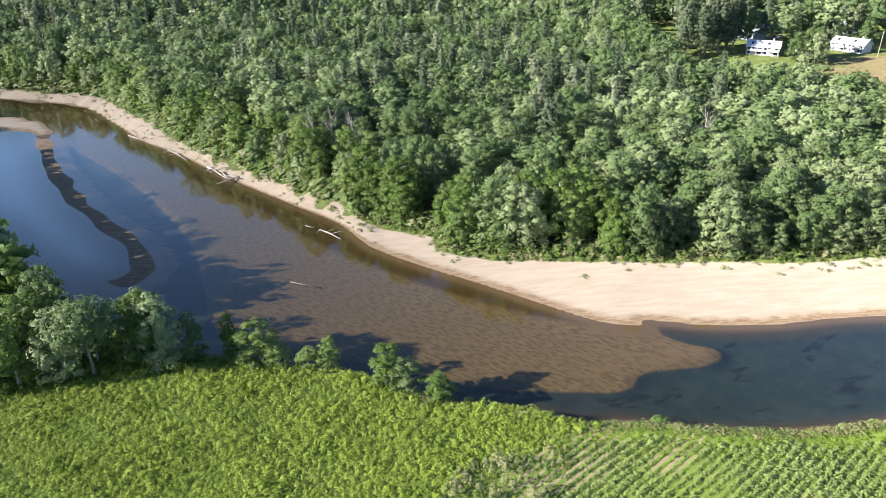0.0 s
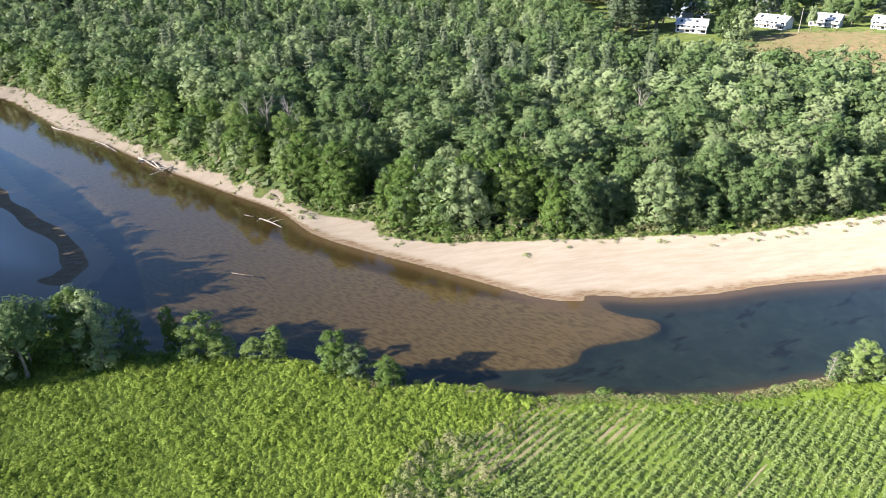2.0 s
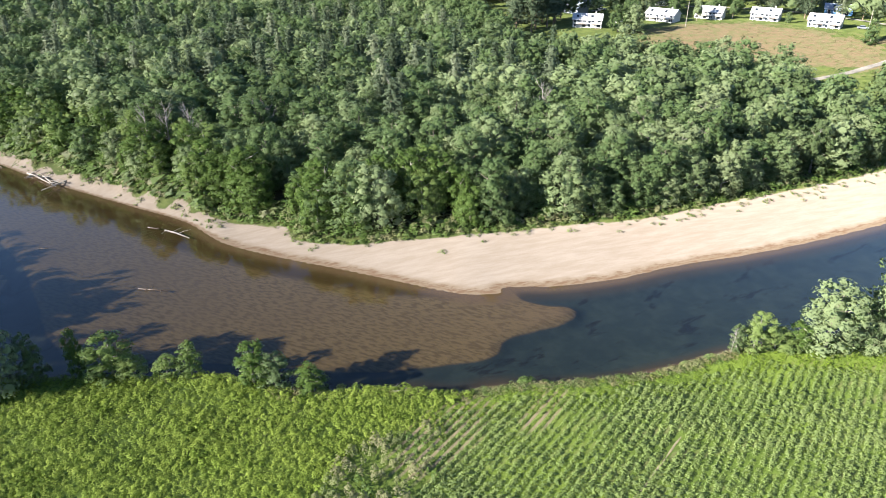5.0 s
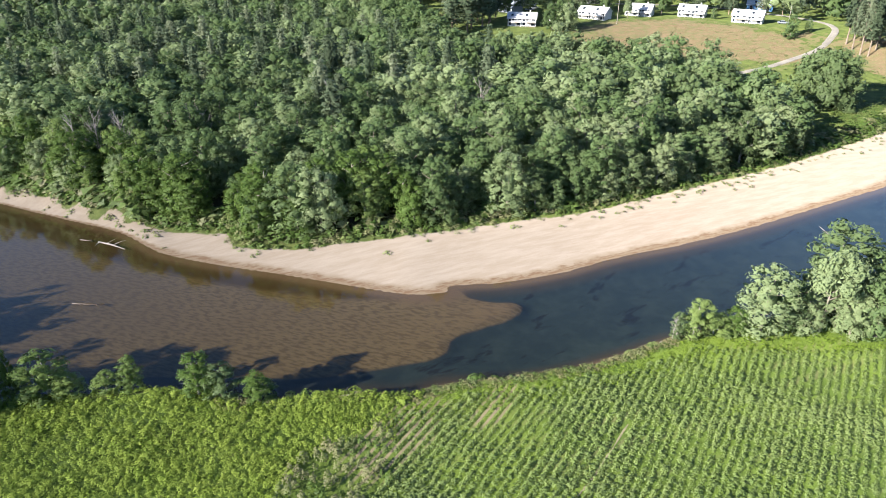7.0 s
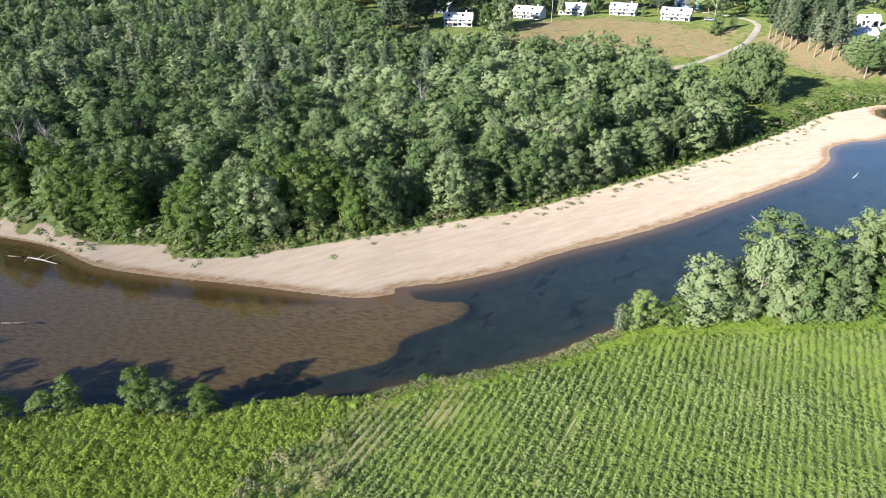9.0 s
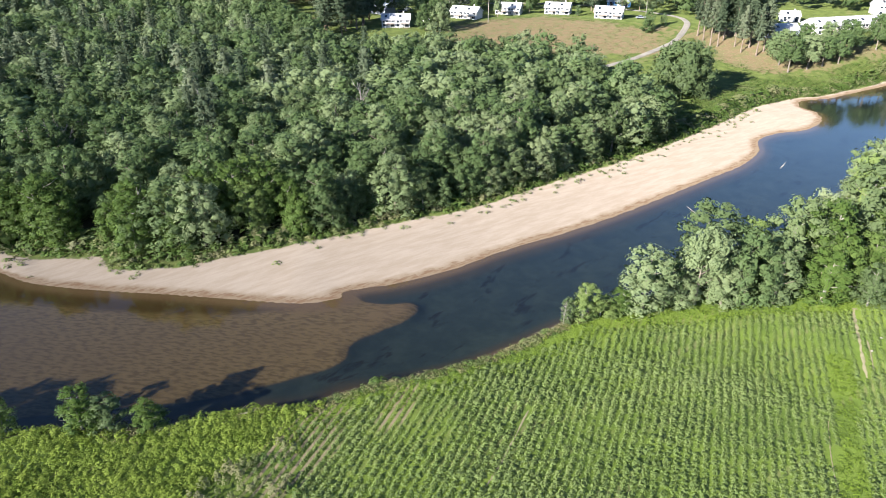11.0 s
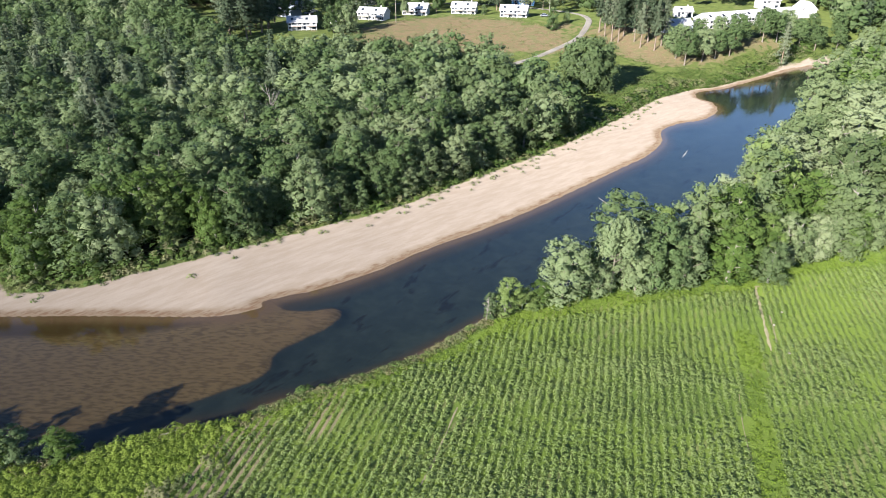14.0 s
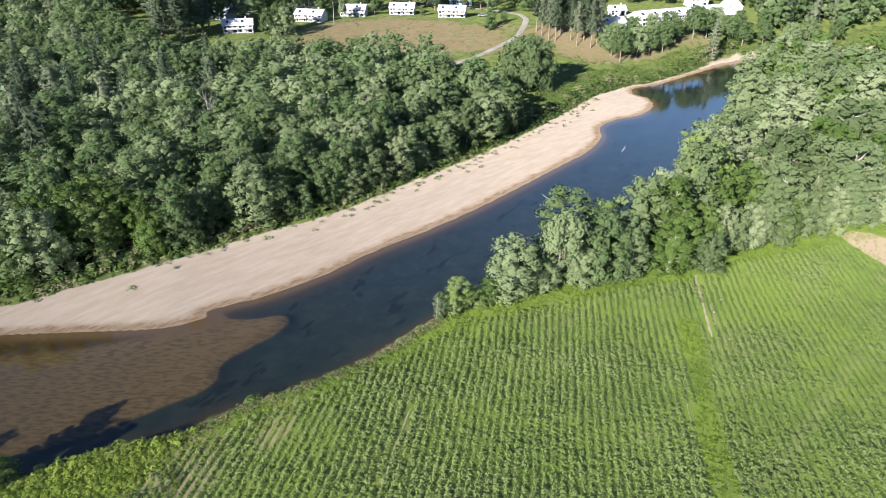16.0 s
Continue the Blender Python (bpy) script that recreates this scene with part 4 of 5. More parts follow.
def plant_rows(x, y, z, rng, tall, patch, kinds=4, spread=0.36):
    n = x.size
    return np.stack([x, y, z, tall * rng.uniform(0.75, 1.25, n) * (1 + 0.18 * patch), rng.uniform(0.9, 1.2, n), rng.uniform(0, 6.28, n), rng.integers(0, kinds, n),
                     np.clip(0.5 + spread * patch + rng.uniform(-0.07, 0.07, n), 0, 0.99)], -1)


def plant_field():
    rng = np.random.default_rng(31)
    u, w = np.array([ROW_DIR.x, ROW_DIR.y]), np.array([-ROW_DIR.y, ROW_DIR.x])
    a, b = np.meshgrid(np.arange(-30, 195, 0.37), np.arange(-130, 72) * ROW_STEP)
    a = a + rng.uniform(0, 0.40, (a.shape[0], 1))
    a = a.ravel() + rng.uniform(-0.15, 0.15, a.size)
    b = b.ravel() + rng.uniform(-0.09, 0.09, b.size) + 0.16 * wobble(a.ravel(), b.ravel(), 9.0, 5.0)
    x, y = a * u[0] + b * w[0], a * u[1] + b * w[1]
    weedy = x - (5.2 + 0.9 * (y - 54)) + 3.7 * wobble(x, y, 6.0)
    d, az = np.hypot(x, y), np.degrees(np.arctan2(x, y))
    keep = (d > 51) & (d < 168) & (az < 92) & (x > 0) & (weedy > 0)
    x, y = x[keep], y[keep]
    z, river, woods, bar, near, _ = land(x, y)
    keep = near & (river < -6.0 - 1.8 * wobble(x, y, 7.5)) & (signed(x, y, np.array(RIGHT_WOODS)) < -3.9)
    for line, wide in TRACKS + BARE_PATCHES:
        keep &= line_distance(x, y, np.array(line)) > wide * 1.1
    along, off = (x - 6.5) * u[0] + (y - 58.5) * u[1], (x - 6.5) * w[0] + (y - 58.5) * w[1]
    keep &= line_distance(x, y, np.array(GRASS_LANE)) > 1.2
    keep &= (rng.random(x.size) < 0.95) & ((along / 9.5) ** 2 + (off / 5.0) ** 2 > 0.9)
    x, y, z = x[keep], y[keep], z[keep]
    opened = furrows_open(x, y)
    lush = 0.5 + 0.5 * wobble(x, y, 8.0, 2.5)
    tall = (0.90 + 0.24 * wobble(x, y, 1.0, 1.0)) * (0.78 + 0.40 * lush) * (1 - 0.50 * ease(45, 85, x))
    crops = plant_rows(x, y, z, rng, tall, wobble(x, y, 10.0, 2.0), spread=0.14)
    crops[:, 4] *= (1.08 + 0.30 * lush) * (1 - 0.36 * opened) * (1 + 0.75 * ease(45, 85, x))
    merged("crop_rows", [plant_template(200 + i, 16, 0.22, 0.38, 0.50, 0.3) for i in range(4)], crops, M_CROP, "rows of low leafy green crop plants", "crops")
    # the rank weedy end of the field
    x, y = scatter(-80, 51, 24, 93, 0.62, rng, 0.5)
    keep = (np.hypot(x, y) > 51) & (np.degrees(np.arctan2(x, y)) > -42) & (x - (5.2 + 0.9 * (y - 54)) + 3.7 * wobble(x, y, 6.0) < 0.7)
    x, y = x[keep], y[keep]
    z, river, woods, bar, near, _ = land(x, y)
    along, off = (x - 6.5) * u[0] + (y - 58.5) * u[1], (x - 6.5) * w[0] + (y - 58.5) * w[1]
    keep = near & (river < -2.0) & (bar < -6) & ((along / 9.5) ** 2 + (off / 5.0) ** 2 > 0.85 + 0.4 * wobble(x, y, 3.5))
    for line, wide in TRACKS + BARE_PATCHES:
        keep &= line_distance(x, y, np.array(line)) > wide * 1.1
    x, y, z = x[keep], y[keep], z[keep]
    merged("weeds", [plant_template(300 + i, 29, 0.22, 0.44, 0.74, 0.3) for i in range(4)],
           plant_rows(x, y, z, rng, (0.90 + 0.42 * wobble(x, y, 0.85, 4.0)) * (1 + 0.35 * wobble(x, y, 7.0, 2.0)), wobble(x, y, 4.5, 4.0), spread=0.2), M_WEED,
           "rank bright green weeds over the field", "weeds")
    # taller plants in a few rows at the weedy corner
    a, b = np.meshgrid(np.arange(15, 70, 1.5), np.arange(25, 56) * ROW_STEP)
    a = a.ravel() + rng.uniform(-0.45, 0.45, a.size)
    b = b.ravel() + rng.uniform(-0.08, 0.08, b.size)
    x, y = a * u[0] + b * w[0], a * u[1] + b * w[1]
    along, off = (x - 6.5) * u[0] + (y - 58.5) * u[1], (x - 6.5) * w[0] + (y - 58.5) * w[1]
    keep = ((along / 9.5) ** 2 + (off / 5.0) ** 2 < 1 + 0.5 * wobble(x, y, 3.5)) & (rng.random(x.size) < 0.75)
    x, y = x[keep], y[keep]
    merged("tall_weeds", [plant_template(350 + i, 60, 0.20, 0.42, 1.3) for i in range(4)], plant_rows(x, y, land(x, y)[0], rng, 1.2, wobble(x, y, 4.5, 4.0)), M_SHRUB,
           "taller dark green plants standing in a few rows", "plants")
    # the uncut verge between crops, bank and woods
    x, y = scatter(0, 165, 20, 93, 0.75, rng, 0.5)
    z, river, woods, bar, near, _ = land(x, y)
    to_woods = signed(x, y, np.array(RIGHT_WOODS))
    keep = near & (np.hypot(x, y) > 51) & (river < -3.4) & (((river > -8.4) & (to_woods < 0)) | ((to_woods < 0.6) & (to_woods > -4.8)) | (line_distance(x, y, np.array(GRASS_LANE)) < 1.5))
    x, y, z = x[keep], y[keep], z[keep]
    merged("verge_grass", [plant_template(320 + i, 13, 0.24, 0.5, 0.36, 0.72) for i in range(4)], plant_rows(x, y, z, rng, 0.8, wobble(x, y, 4.5, 7.0), spread=0.2), M_WEED,
           "bright green uncut grass along the field's edge", "grass")


plant_field()


def plant_shrubs():
    rng = np.random.default_rng(37)
    x, y = scatter(-210, 345, 114, 285, 1.5, rng)
    z, river, woods, _, near, _ = land(x, y)
    az = np.degrees(np.arctan2(x, y))
    belt = np.where(x > -18, 5.6 + 2.4 * wobble(x, y, 13.0), 7.5)
    keep = (woods > np.where(x < -18, 0.9 + 1.6 * wobble(x, y, 2.8, 1.0), 0.2)) & (woods < belt) & (river < -0.6) & (az > -37) & (az < 62)
    x, y, z, w = x[keep], y[keep], z[keep], woods[keep]
    n = x.size
    rows = np.stack([x, y, z, rng.uniform(0.6, 1.5, n) * (0.5 + 0.22 * np.clip(w, 0, 5)) * np.where(x < -18, 1.7, 1.0), rng.uniform(0.9, 1.3, n), rng.uniform(0, 6.28, n), rng.integers(0, 4, n), rng.random(n)], -1)
    merged("bank_shrubs", [plant_template(400 + i, 34, 0.52, 1.0, 1.3) for i in range(4)], rows, M_SHRUB, "low green shrubs edging the sandbar", "shrubs")
    # the rank meadow between the sandbar's end and the track
    x, y = scatter(135, 400, 108, 245, 1.2, rng, 0.5)
    z, river, woods, _, near, _ = land(x, y)
    keep = inside(x, y, np.array(CLEARING)) & (woods > 0.3) & (signed(x, y, slope_ring) < -1) & (signed(x, y, slope_ring_2) < 1) & (signed(x, y, plateau_ring) < -8) & (line_distance(x, y, road_line) > 4)
    keep &= (woods < 14 + 9 * wobble(x, y, 9.0)) | (rng.random(x.size) < 0.10)
    x, y, z = x[keep], y[keep], z[keep]
    merged("meadow_weeds", [plant_template(420 + i, 14, 0.46, 0.8, 0.7) for i in range(4)], plant_rows(x, y, z, rng, 0.8, wobble(x, y, 8.0, 1.0)), M_SHRUB, "rank green meadow growth above the sandbar", "weeds")
    # grass and roots over the eroded bank downstream
    x, y = scatter(-215, -14, 120, 285, 1.3, rng, 0.5)
    z, river, woods, _, near, _ = land(x, y)
    keep = ~near & (river < -0.8) & (woods < 0.5) & (woods > -9) & (np.degrees(np.arctan2(x, y)) > -37) & (rng.random(x.size) < 0.30 + 0.45 * wobble(x, y, 4.0, 2.0))
    x, y, z = x[keep], y[keep], z[keep]
    straw = rng.random(x.size) < 0.5
    merged("bank_dry_grass", [plant_template(490 + i, 14, 0.42, 0.8, 0.4) for i in range(4)], plant_rows(x[straw], y[straw], z[straw], rng, 0.8, wobble(x[straw], y[straw], 5.0)), M_STRAW, "dry grass and roots on the eroded sandy bank", "grass")
    merged("bank_green_tufts", [plant_template(495 + i, 16, 0.42, 0.8, 0.6) for i in range(4)], plant_rows(x[~straw], y[~straw], z[~straw], rng, 0.9, wobble(x[~straw], y[~straw], 5.0)), M_SHRUB, "green weeds on the eroded sandy bank", "weeds")
    # bleached grass and weeds on the open slopes
    x, y = rng.uniform(95, 300, 21000), rng.uniform(150, 305, 21000)
    z = land(x, y)[0]
    on = np.maximum(signed(x, y, slope_ring), signed(x, y, slope_ring_2)) + 8 * wobble(x, y, 9.0, 2.0)
    keep = inside(x, y, np.array(CLEARING)) & (on > -4) & (rng.random(x.size) < 0.8) & (line_distance(x, y, road_line) > 2.5)
    x, y, z, on = x[keep], y[keep], z[keep], on[keep]
    straw = rng.random(x.size) < 0.45 + 0.47 * ease(-3, 4, on)
    merged("slope_straw", [plant_template(470 + i, 9, 0.28, 0.9, 0.2, 0.6) for i in range(4)], plant_rows(x[straw], y[straw], z[straw], rng, 0.9, wobble(x[straw], y[straw], 5.0)), M_STRAW, "bleached dry grass on the open slope", "grass")
    merged("slope_weeds", [plant_template(480 + i, 7, 0.36, 0.8, 0.3) for i in range(4)], plant_rows(x[~straw], y[~straw], z[~straw], rng, 0.8, wobble(x[~straw], y[~straw], 5.0)), M_SHRUB, "green weeds scattered over the dry slope", "weeds")


plant_shrubs()


# ---------------------------------------------------------------- houses on the terrace
def box(bm, cx, cy, cz, sx, sy, sz, bevel=0.0):
    r = bmesh.ops.create_cube(bm, size=1.0, matrix=Matrix.Translation((cx, cy, cz)) @ Matrix.Diagonal((sx, sy, sz, 1)))
    if bevel:
        edges = list({e for v in r["verts"] for e in v.link_edges})
        bmesh.ops.bevel(bm, geom=edges, offset=bevel, segments=1, affect="EDGES")
    return r["verts"]


def box_part(name, parent, material, c, s, bevel=0.0, label=""):
    bm = bmesh.new()
    box(bm, *c, *s, bevel)
    return part(name, bm, material, parent, label)


def prism(bm, profile, x0, x1):
    """A solid drawn from a profile in y and z, along x."""
    a = [bm.verts.new((x0, y, z)) for y, z in profile]
    b = [bm.verts.new((x1, y, z)) for y, z in profile]
    bm.faces.new(a)
    bm.faces.new(b[::-1])
    for i in range(len(profile)):
        j = (i + 1) % len(profile)
        bm.faces.new((a[j], a[i], b[i], b[j]))
    bmesh.ops.recalc_face_normals(bm, faces=bm.faces)


M_SIDING = plain_material("white_clapboard", (0.50, 0.495, 0.48), 0.6, 0.08, 3.0, 0.1)
M_ROOF_PALE = plain_material("pale_grey_roof", (0.40, 0.40, 0.415), 0.55, 0.10, 1.2, 0.1)
M_ROOF_GREY = plain_material("grey_blue_roof", (0.30, 0.34, 0.40), 0.5, 0.15, 1.2, 0.1)
M_TRIM = plain_material("white_trim", (0.55, 0.55, 0.54), 0.5, 0.05, 3.0, 0.0)
M_DECK = plain_material("weathered_deck", (0.42, 0.36, 0.30), 0.8, 0.2, 4.0, 0.2)
M_GLASS_DARK, gn, gl, gp = node_material("window_glass")
gp.inputs["Base Color"].default_value, gp.inputs["Roughness"].default_value = (0.03, 0.04, 0.05, 1), 0.08
M_BLUE = plain_material("blue_tarpaulin", (0.10, 0.25, 0.48), 0.5, 0.15, 2.0, 0.1)
M_TYRE = plain_material("tyre_rubber", (0.03, 0.03, 0.03), 0.9, 0.2, 5.0, 0.0)


def house(x, y, heading, length=15.0, depth=7.5, eave=3.3, ridge=5.3, units=2, roof=None, siding=None, label="", deck=True, z=None):
    """A long two-storey white house: the front looks along -y, the ridge runs along x."""
    t = thing("house", pose(x, y, (ground_z(x, y) if z is None else z) - 0.1, 0, 0, heading), label or "white two-storey terrace house with a pale pitched roof", "house", "riverside houses")
    hl, hd = length / 2, depth / 2
    bm = bmesh.new()
    prism(bm, [(-hd, 0), (hd, 0), (hd, eave), (0, ridge - 0.12), (-hd, eave)], -hl, hl)
    part("wall", bm, siding or M_SIDING, t)
    slope = (ridge - eave) / hd
    bm = bmesh.new()
    over = 0.5
    prism(bm, [(-hd - over, eave - slope * over), (0, ridge), (hd + over, eave - slope * over), (hd + over, eave - slope * over + 0.22), (0, ridge + 0.24), (-hd - over, eave - slope * over + 0.22)], -hl - 0.4, hl + 0.4)
    r = part("roof", bm, roof or M_ROOF_PALE, t)
    for i in range(units):
        cx = -hl + (i + 0.5) * length / units
        u = length / units
        # roof window, standing proud of the slope
        bm = bmesh.new()
        yy = -hd * 0.52
        zz = eave + (yy + hd) * slope + 0.30
        m = Matrix.Translation((cx - u * 0.18, yy, zz)) @ Matrix.Rotation(math.atan(slope), 4, "X") @ Matrix.Diagonal((1.0, 1.3, 0.18, 1))
        bmesh.ops.create_cube(bm, size=1.0, matrix=m)
        part("skylight", bm, M_GLASS_DARK, r, "dark roof window")
        for wx, wz, ww, wh in ((-0.34, eave - 0.75, 1.1, 0.9), (-0.12, eave - 0.75, 1.1, 0.9), (0.32, eave - 0.8, 1.3, 1.0), (-0.32, 1.0, 1.2, 1.1), (0.30, 1.05, 1.6, 1.5)):
            fr = box_part("window", t, M_TRIM, (cx + wx * u, -hd - 0.02, wz), (ww + 0.24, 0.12, wh + 0.24), 0.02)
            box_part("pane", fr, M_GLASS_DARK, (cx + wx * u, -hd - 0.085, wz), (ww, 0.03, wh))
        box_part("door", t, M_TRIM, (cx + 0.02 * u, -hd - 0.05, 1.1), (1.0, 0.14, 2.1), 0.02, "white front door")
        if deck:
            d = box_part("deck", t, M_DECK, (cx + 0.1 * u, -hd - 0.9, 1.75), (u * 0.66, 1.8, 0.2), 0.02, "raised wooden deck")
            for px in (-0.24, 0.10, 0.44):
                box_part("post", d, M_TRIM, (cx + px * u, -hd - 1.72, 1.32), (0.14, 0.14, 2.7))
            box_part("railing", d, M_TRIM, (cx + 0.1 * u, -hd - 1.74, 2.65), (u * 0.66, 0.08, 0.10))
            box_part("railing", d, M_TRIM, (cx + 0.1 * u, -hd - 1.74, 2.25), (u * 0.66, 0.05, 0.4))
    box_part("chimney", r, M_SIDING, (hl * 0.55, 0.8, ridge + 0.35), (0.6, 0.6, 1.1), 0.03)
    return t


def heading_of(a, b):
    return math.degrees(math.atan2(b[1] - a[1], b[0] - a[0]))


def front_house(a, b, **more):
    """A house whose front foot runs from a to b."""
    deg = heading_of(a, b)
    n = Vector((-math.sin(radians(deg)), math.cos(radians(deg))))
    half = more.get("depth", 7.5) / 2
    return house((a[0] + b[0]) / 2 + n.x * half, (a[1] + b[1]) / 2 + n.y * half, deg, length=math.hypot(b[0] - a[0], b[1] - a[1]), **more)


front_house((124.5, 295.0), (135.6, 289.6), label="white two-storey house with pale roof beside pines")
front_house((164.5, 306.0), (172.6, 295.2), label="white two-storey house with red-trimmed decks")
front_house((190.0, 307.0), (198.9, 298.4), label="white two-storey house with grey-blue gable wing")
front_house((212.0, 296.3), (220.6, 287.6), label="white two-storey house above the dry slope")
front_house((224.6, 273.6), (233.4, 264.0), label="white two-storey house near the gravel track")
front_house((252.0, 197.0), (264.5, 192.5), eave=3.0, ridge=5.0, units=1, roof=M_ROOF_PALE, siding=M_ROOF_GREY, deck=False, label="low grey-blue cabin with a pale roof in pine shade")
front_house((276.0, 193.0), (327.0, 183.0), eave=3.6, ridge=6.0, units=7, label="long white terrace row with pale pitched roofs", depth=10.0)
house(345.0, 190.0, 60.0, 9.0, 7.5, 3.8, 7.0, 1, deck=False, label="white gabled house at the end of the row")
house(352.0, 214.0, -30.0, 10.0, 7.5, 4.2, 7.2, 1, deck=False, label="tall white house behind the terrace row")
house(298.0, 224.0, -35.0, 8.0, 6.0, 2.8, 4.6, 1, deck=False, label="small white cabin with pale roof among trees")
house(160.5, 358.0, 4.0, 12.0, 6.0, 2.6, 4.0, 1, roof=M_ROOF_GREY, deck=False, label="low shed with a grey roof behind the houses")
house(194.0, 351.0, -40.0, 10.0, 7.0, 3.6, 6.0, 1, deck=False, label="small white house set back among trees")
house(141.5, 336.0, -70.0, 14.0, 7.0, 3.0, 5.4, 1, siding=M_ROOF_GREY, roof=M_ROOF_GREY, deck=False, label="grey-blue house wing in the shade of pines")
house(262.0, 300.0, -40.0, 12.0, 7.0, 2.8, 4.8, 1, siding=M_BLUE, roof=M_ROOF_GREY, deck=False, label="blue-walled cabin in the pine shade")


def car(x, y, heading, paint, label):
    """A small parked car."""
    t = thing("car", pose(x, y, ground_z(x, y), 0, 0, heading), label, "car", "parked cars")
    bm = bmesh.new()
    prism(bm, [(-0.85, 0.35), (0.85, 0.35), (0.88, 0.85), (0.72, 0.95), (-0.72, 0.95), (-0.88, 0.85)], -2.2, 2.2)
    body = part("body", bm, paint, t)
    bm = bmesh.new()
    vs = box(bm, -0.2, 0, 1.2, 2.5, 1.5, 0.52)
    for v in vs:
        if v.co.z > 1.2:
            v.co.x, v.co.y = -0.2 + (v.co.x + 0.2) * 0.7, v.co.y * 0.82
    part("cabin", bm, M_GLASS_DARK, body, "dark glazed cabin")
    box_part("roof", body, paint, (-0.2, 0, 1.48), (1.7, 1.2, 0.05), 0.02)
    for wx in (-1.35, 1.35):
        for wy in (-0.82, 0.82):
            bm = bmesh.new()
            bmesh.ops.create_cone(bm, cap_ends=True, segments=12, radius1=0.32, radius2=0.32, depth=0.2, matrix=Matrix.Translation((wx, wy, 0.32)) @ Matrix.Rotation(radians(90), 4, "X"))
            part("wheel", bm, M_TYRE, t)
    return t


M_CAR_WHITE, M_CAR_GREY = plain_material("white_car_paint", (0.75, 0.75, 0.75), 0.3, 0.03, 1.0, 0.0), plain_material("grey_car_paint", (0.22, 0.24, 0.27), 0.3, 0.05, 1.0, 0.0)
for cx, cy, ch, cp, cl in ((149.5, 300, 20, M_CAR_WHITE, "white car parked beside the houses"), (153.5, 336, 10, M_CAR_GREY, "dark grey car on the gravel yard"),
                           (158.0, 340, 8, M_CAR_WHITE, "white car on the gravel yard"), (181, 322, -40, M_CAR_WHITE, "white car parked behind a house"),
                           (243, 262, -35, M_CAR_GREY, "dark car in the shade near the track"), (326, 205, -30, M_CAR_GREY, "dark car behind the terrace row")):
    car(cx, cy, ch, cp, cl)


def pole(x, y, height, lean, label, radius=0.14, mat=None):
    """A weathered bare pole with a cross-piece stub."""
    t = thing("pole", pose(x, y, ground_z(x, y) - 0.2, 0, lean, 30), label, "pole")
    part("shaft", mesh_from("shaft", *tube([(0, 0, 0), (0, 0, height * 0.5), (0, 0, height)], [radius, radius * 0.9, radius * 0.7], 8), mat or M_PALE_BARK, True), None, t)
    part("stub", mesh_from("stub", *tube([(-0.7, 0, height * 0.92), (0.7, 0, height * 0.92)], [0.06, 0.06], 6), M_PALE_BARK, True), None, t)


pole(174.5, 287.6, 10.5, 1.0, "pale weathered utility pole on the slope")
pole(246, 262, 9.0, 0.0, "pale utility pole beside the gravel track")


# ---------------------------------------------------------------- trees round the houses and along the slope
M_PINE_TRUNK = plain_material("sunlit_pine_trunk", (0.21, 0.165, 0.13), 0.9, 0.45, 3.0, 0.4)


def extra_prototypes():
    PROTO["wide_maple"] = [(mesh_from("wide_crown", *broadleaf_crown(97, 5200, 0.85, 15.0, 9.6, 0.03, 95), M_LEAF_GREY), PROTO["silver_maple"][0][1])]
    PROTO["grove_pine"] = []
    for i in range(3):
        crown = mesh_from("grove_pine_crown", *pine_crown(71 + i, 1700, 0.95, 21.0, 3.2 + 0.3 * i, 0.34), M_PINE)
        trunk = mesh_from("grove_pine_trunk", *trunk_mesh(75 + i, 20.4, 0.25, 8, 2.4, 0.5, 0.3), M_PINE_TRUNK, True)
        PROTO["grove_pine"].append((crown, trunk))
    PROTO["high_tree"] = []
    for i in range(3):
        crown = mesh_from("high_crown", *broadleaf_crown(81 + i, 1700, 0.74, 15.0, 4.4 + 0.3 * i, 0.34, 30), M_LEAF)
        trunk = mesh_from("high_trunk", *trunk_mesh(85 + i, 13.8, 0.26, 7, 4.0, 1.1, 0.2), M_BARK, True)
        PROTO["high_tree"].append((crown, trunk))
    PROTO["open_tree"] = []
    for i in range(2):
        crown = mesh_from("open_crown", *broadleaf_crown(91 + i, 1500, 0.66, 15.0, 5.2, 0.58, 22, 0.3), M_LEAF)
        trunk = mesh_from("open_trunk", *trunk_mesh(95 + i, 13.0, 0.26, 11, 3.7, 0.7, 0.22), M_BARK, True)
        PROTO["open_tree"].append((crown, trunk))
    PROTO["spruce"] = [(mesh_from("spruce_crown", *pine_crown(99, 1800, 0.9, 21.0, 4.2, 0.04), M_PINE), PROTO["pine"][0][1])]
    BASE_HEIGHT.update({"wide_maple": 15.0, "grove_pine": 21.0, "high_tree": 15.0, "open_tree": 15.0, "spruce": 21.0})
    TREE_LABEL.update({"wide_maple": "broad rounded silver-green maple alone in the meadow", "grove_pine": "tall white pine with bare pale lower trunk", "high_tree": "green broadleaf tree with a bare trunk on the slope",
                       "open_tree": "thinly leaved tree with pale forked limbs", "spruce": "dense green conifer tapering to a point by the water"})


extra_prototypes()


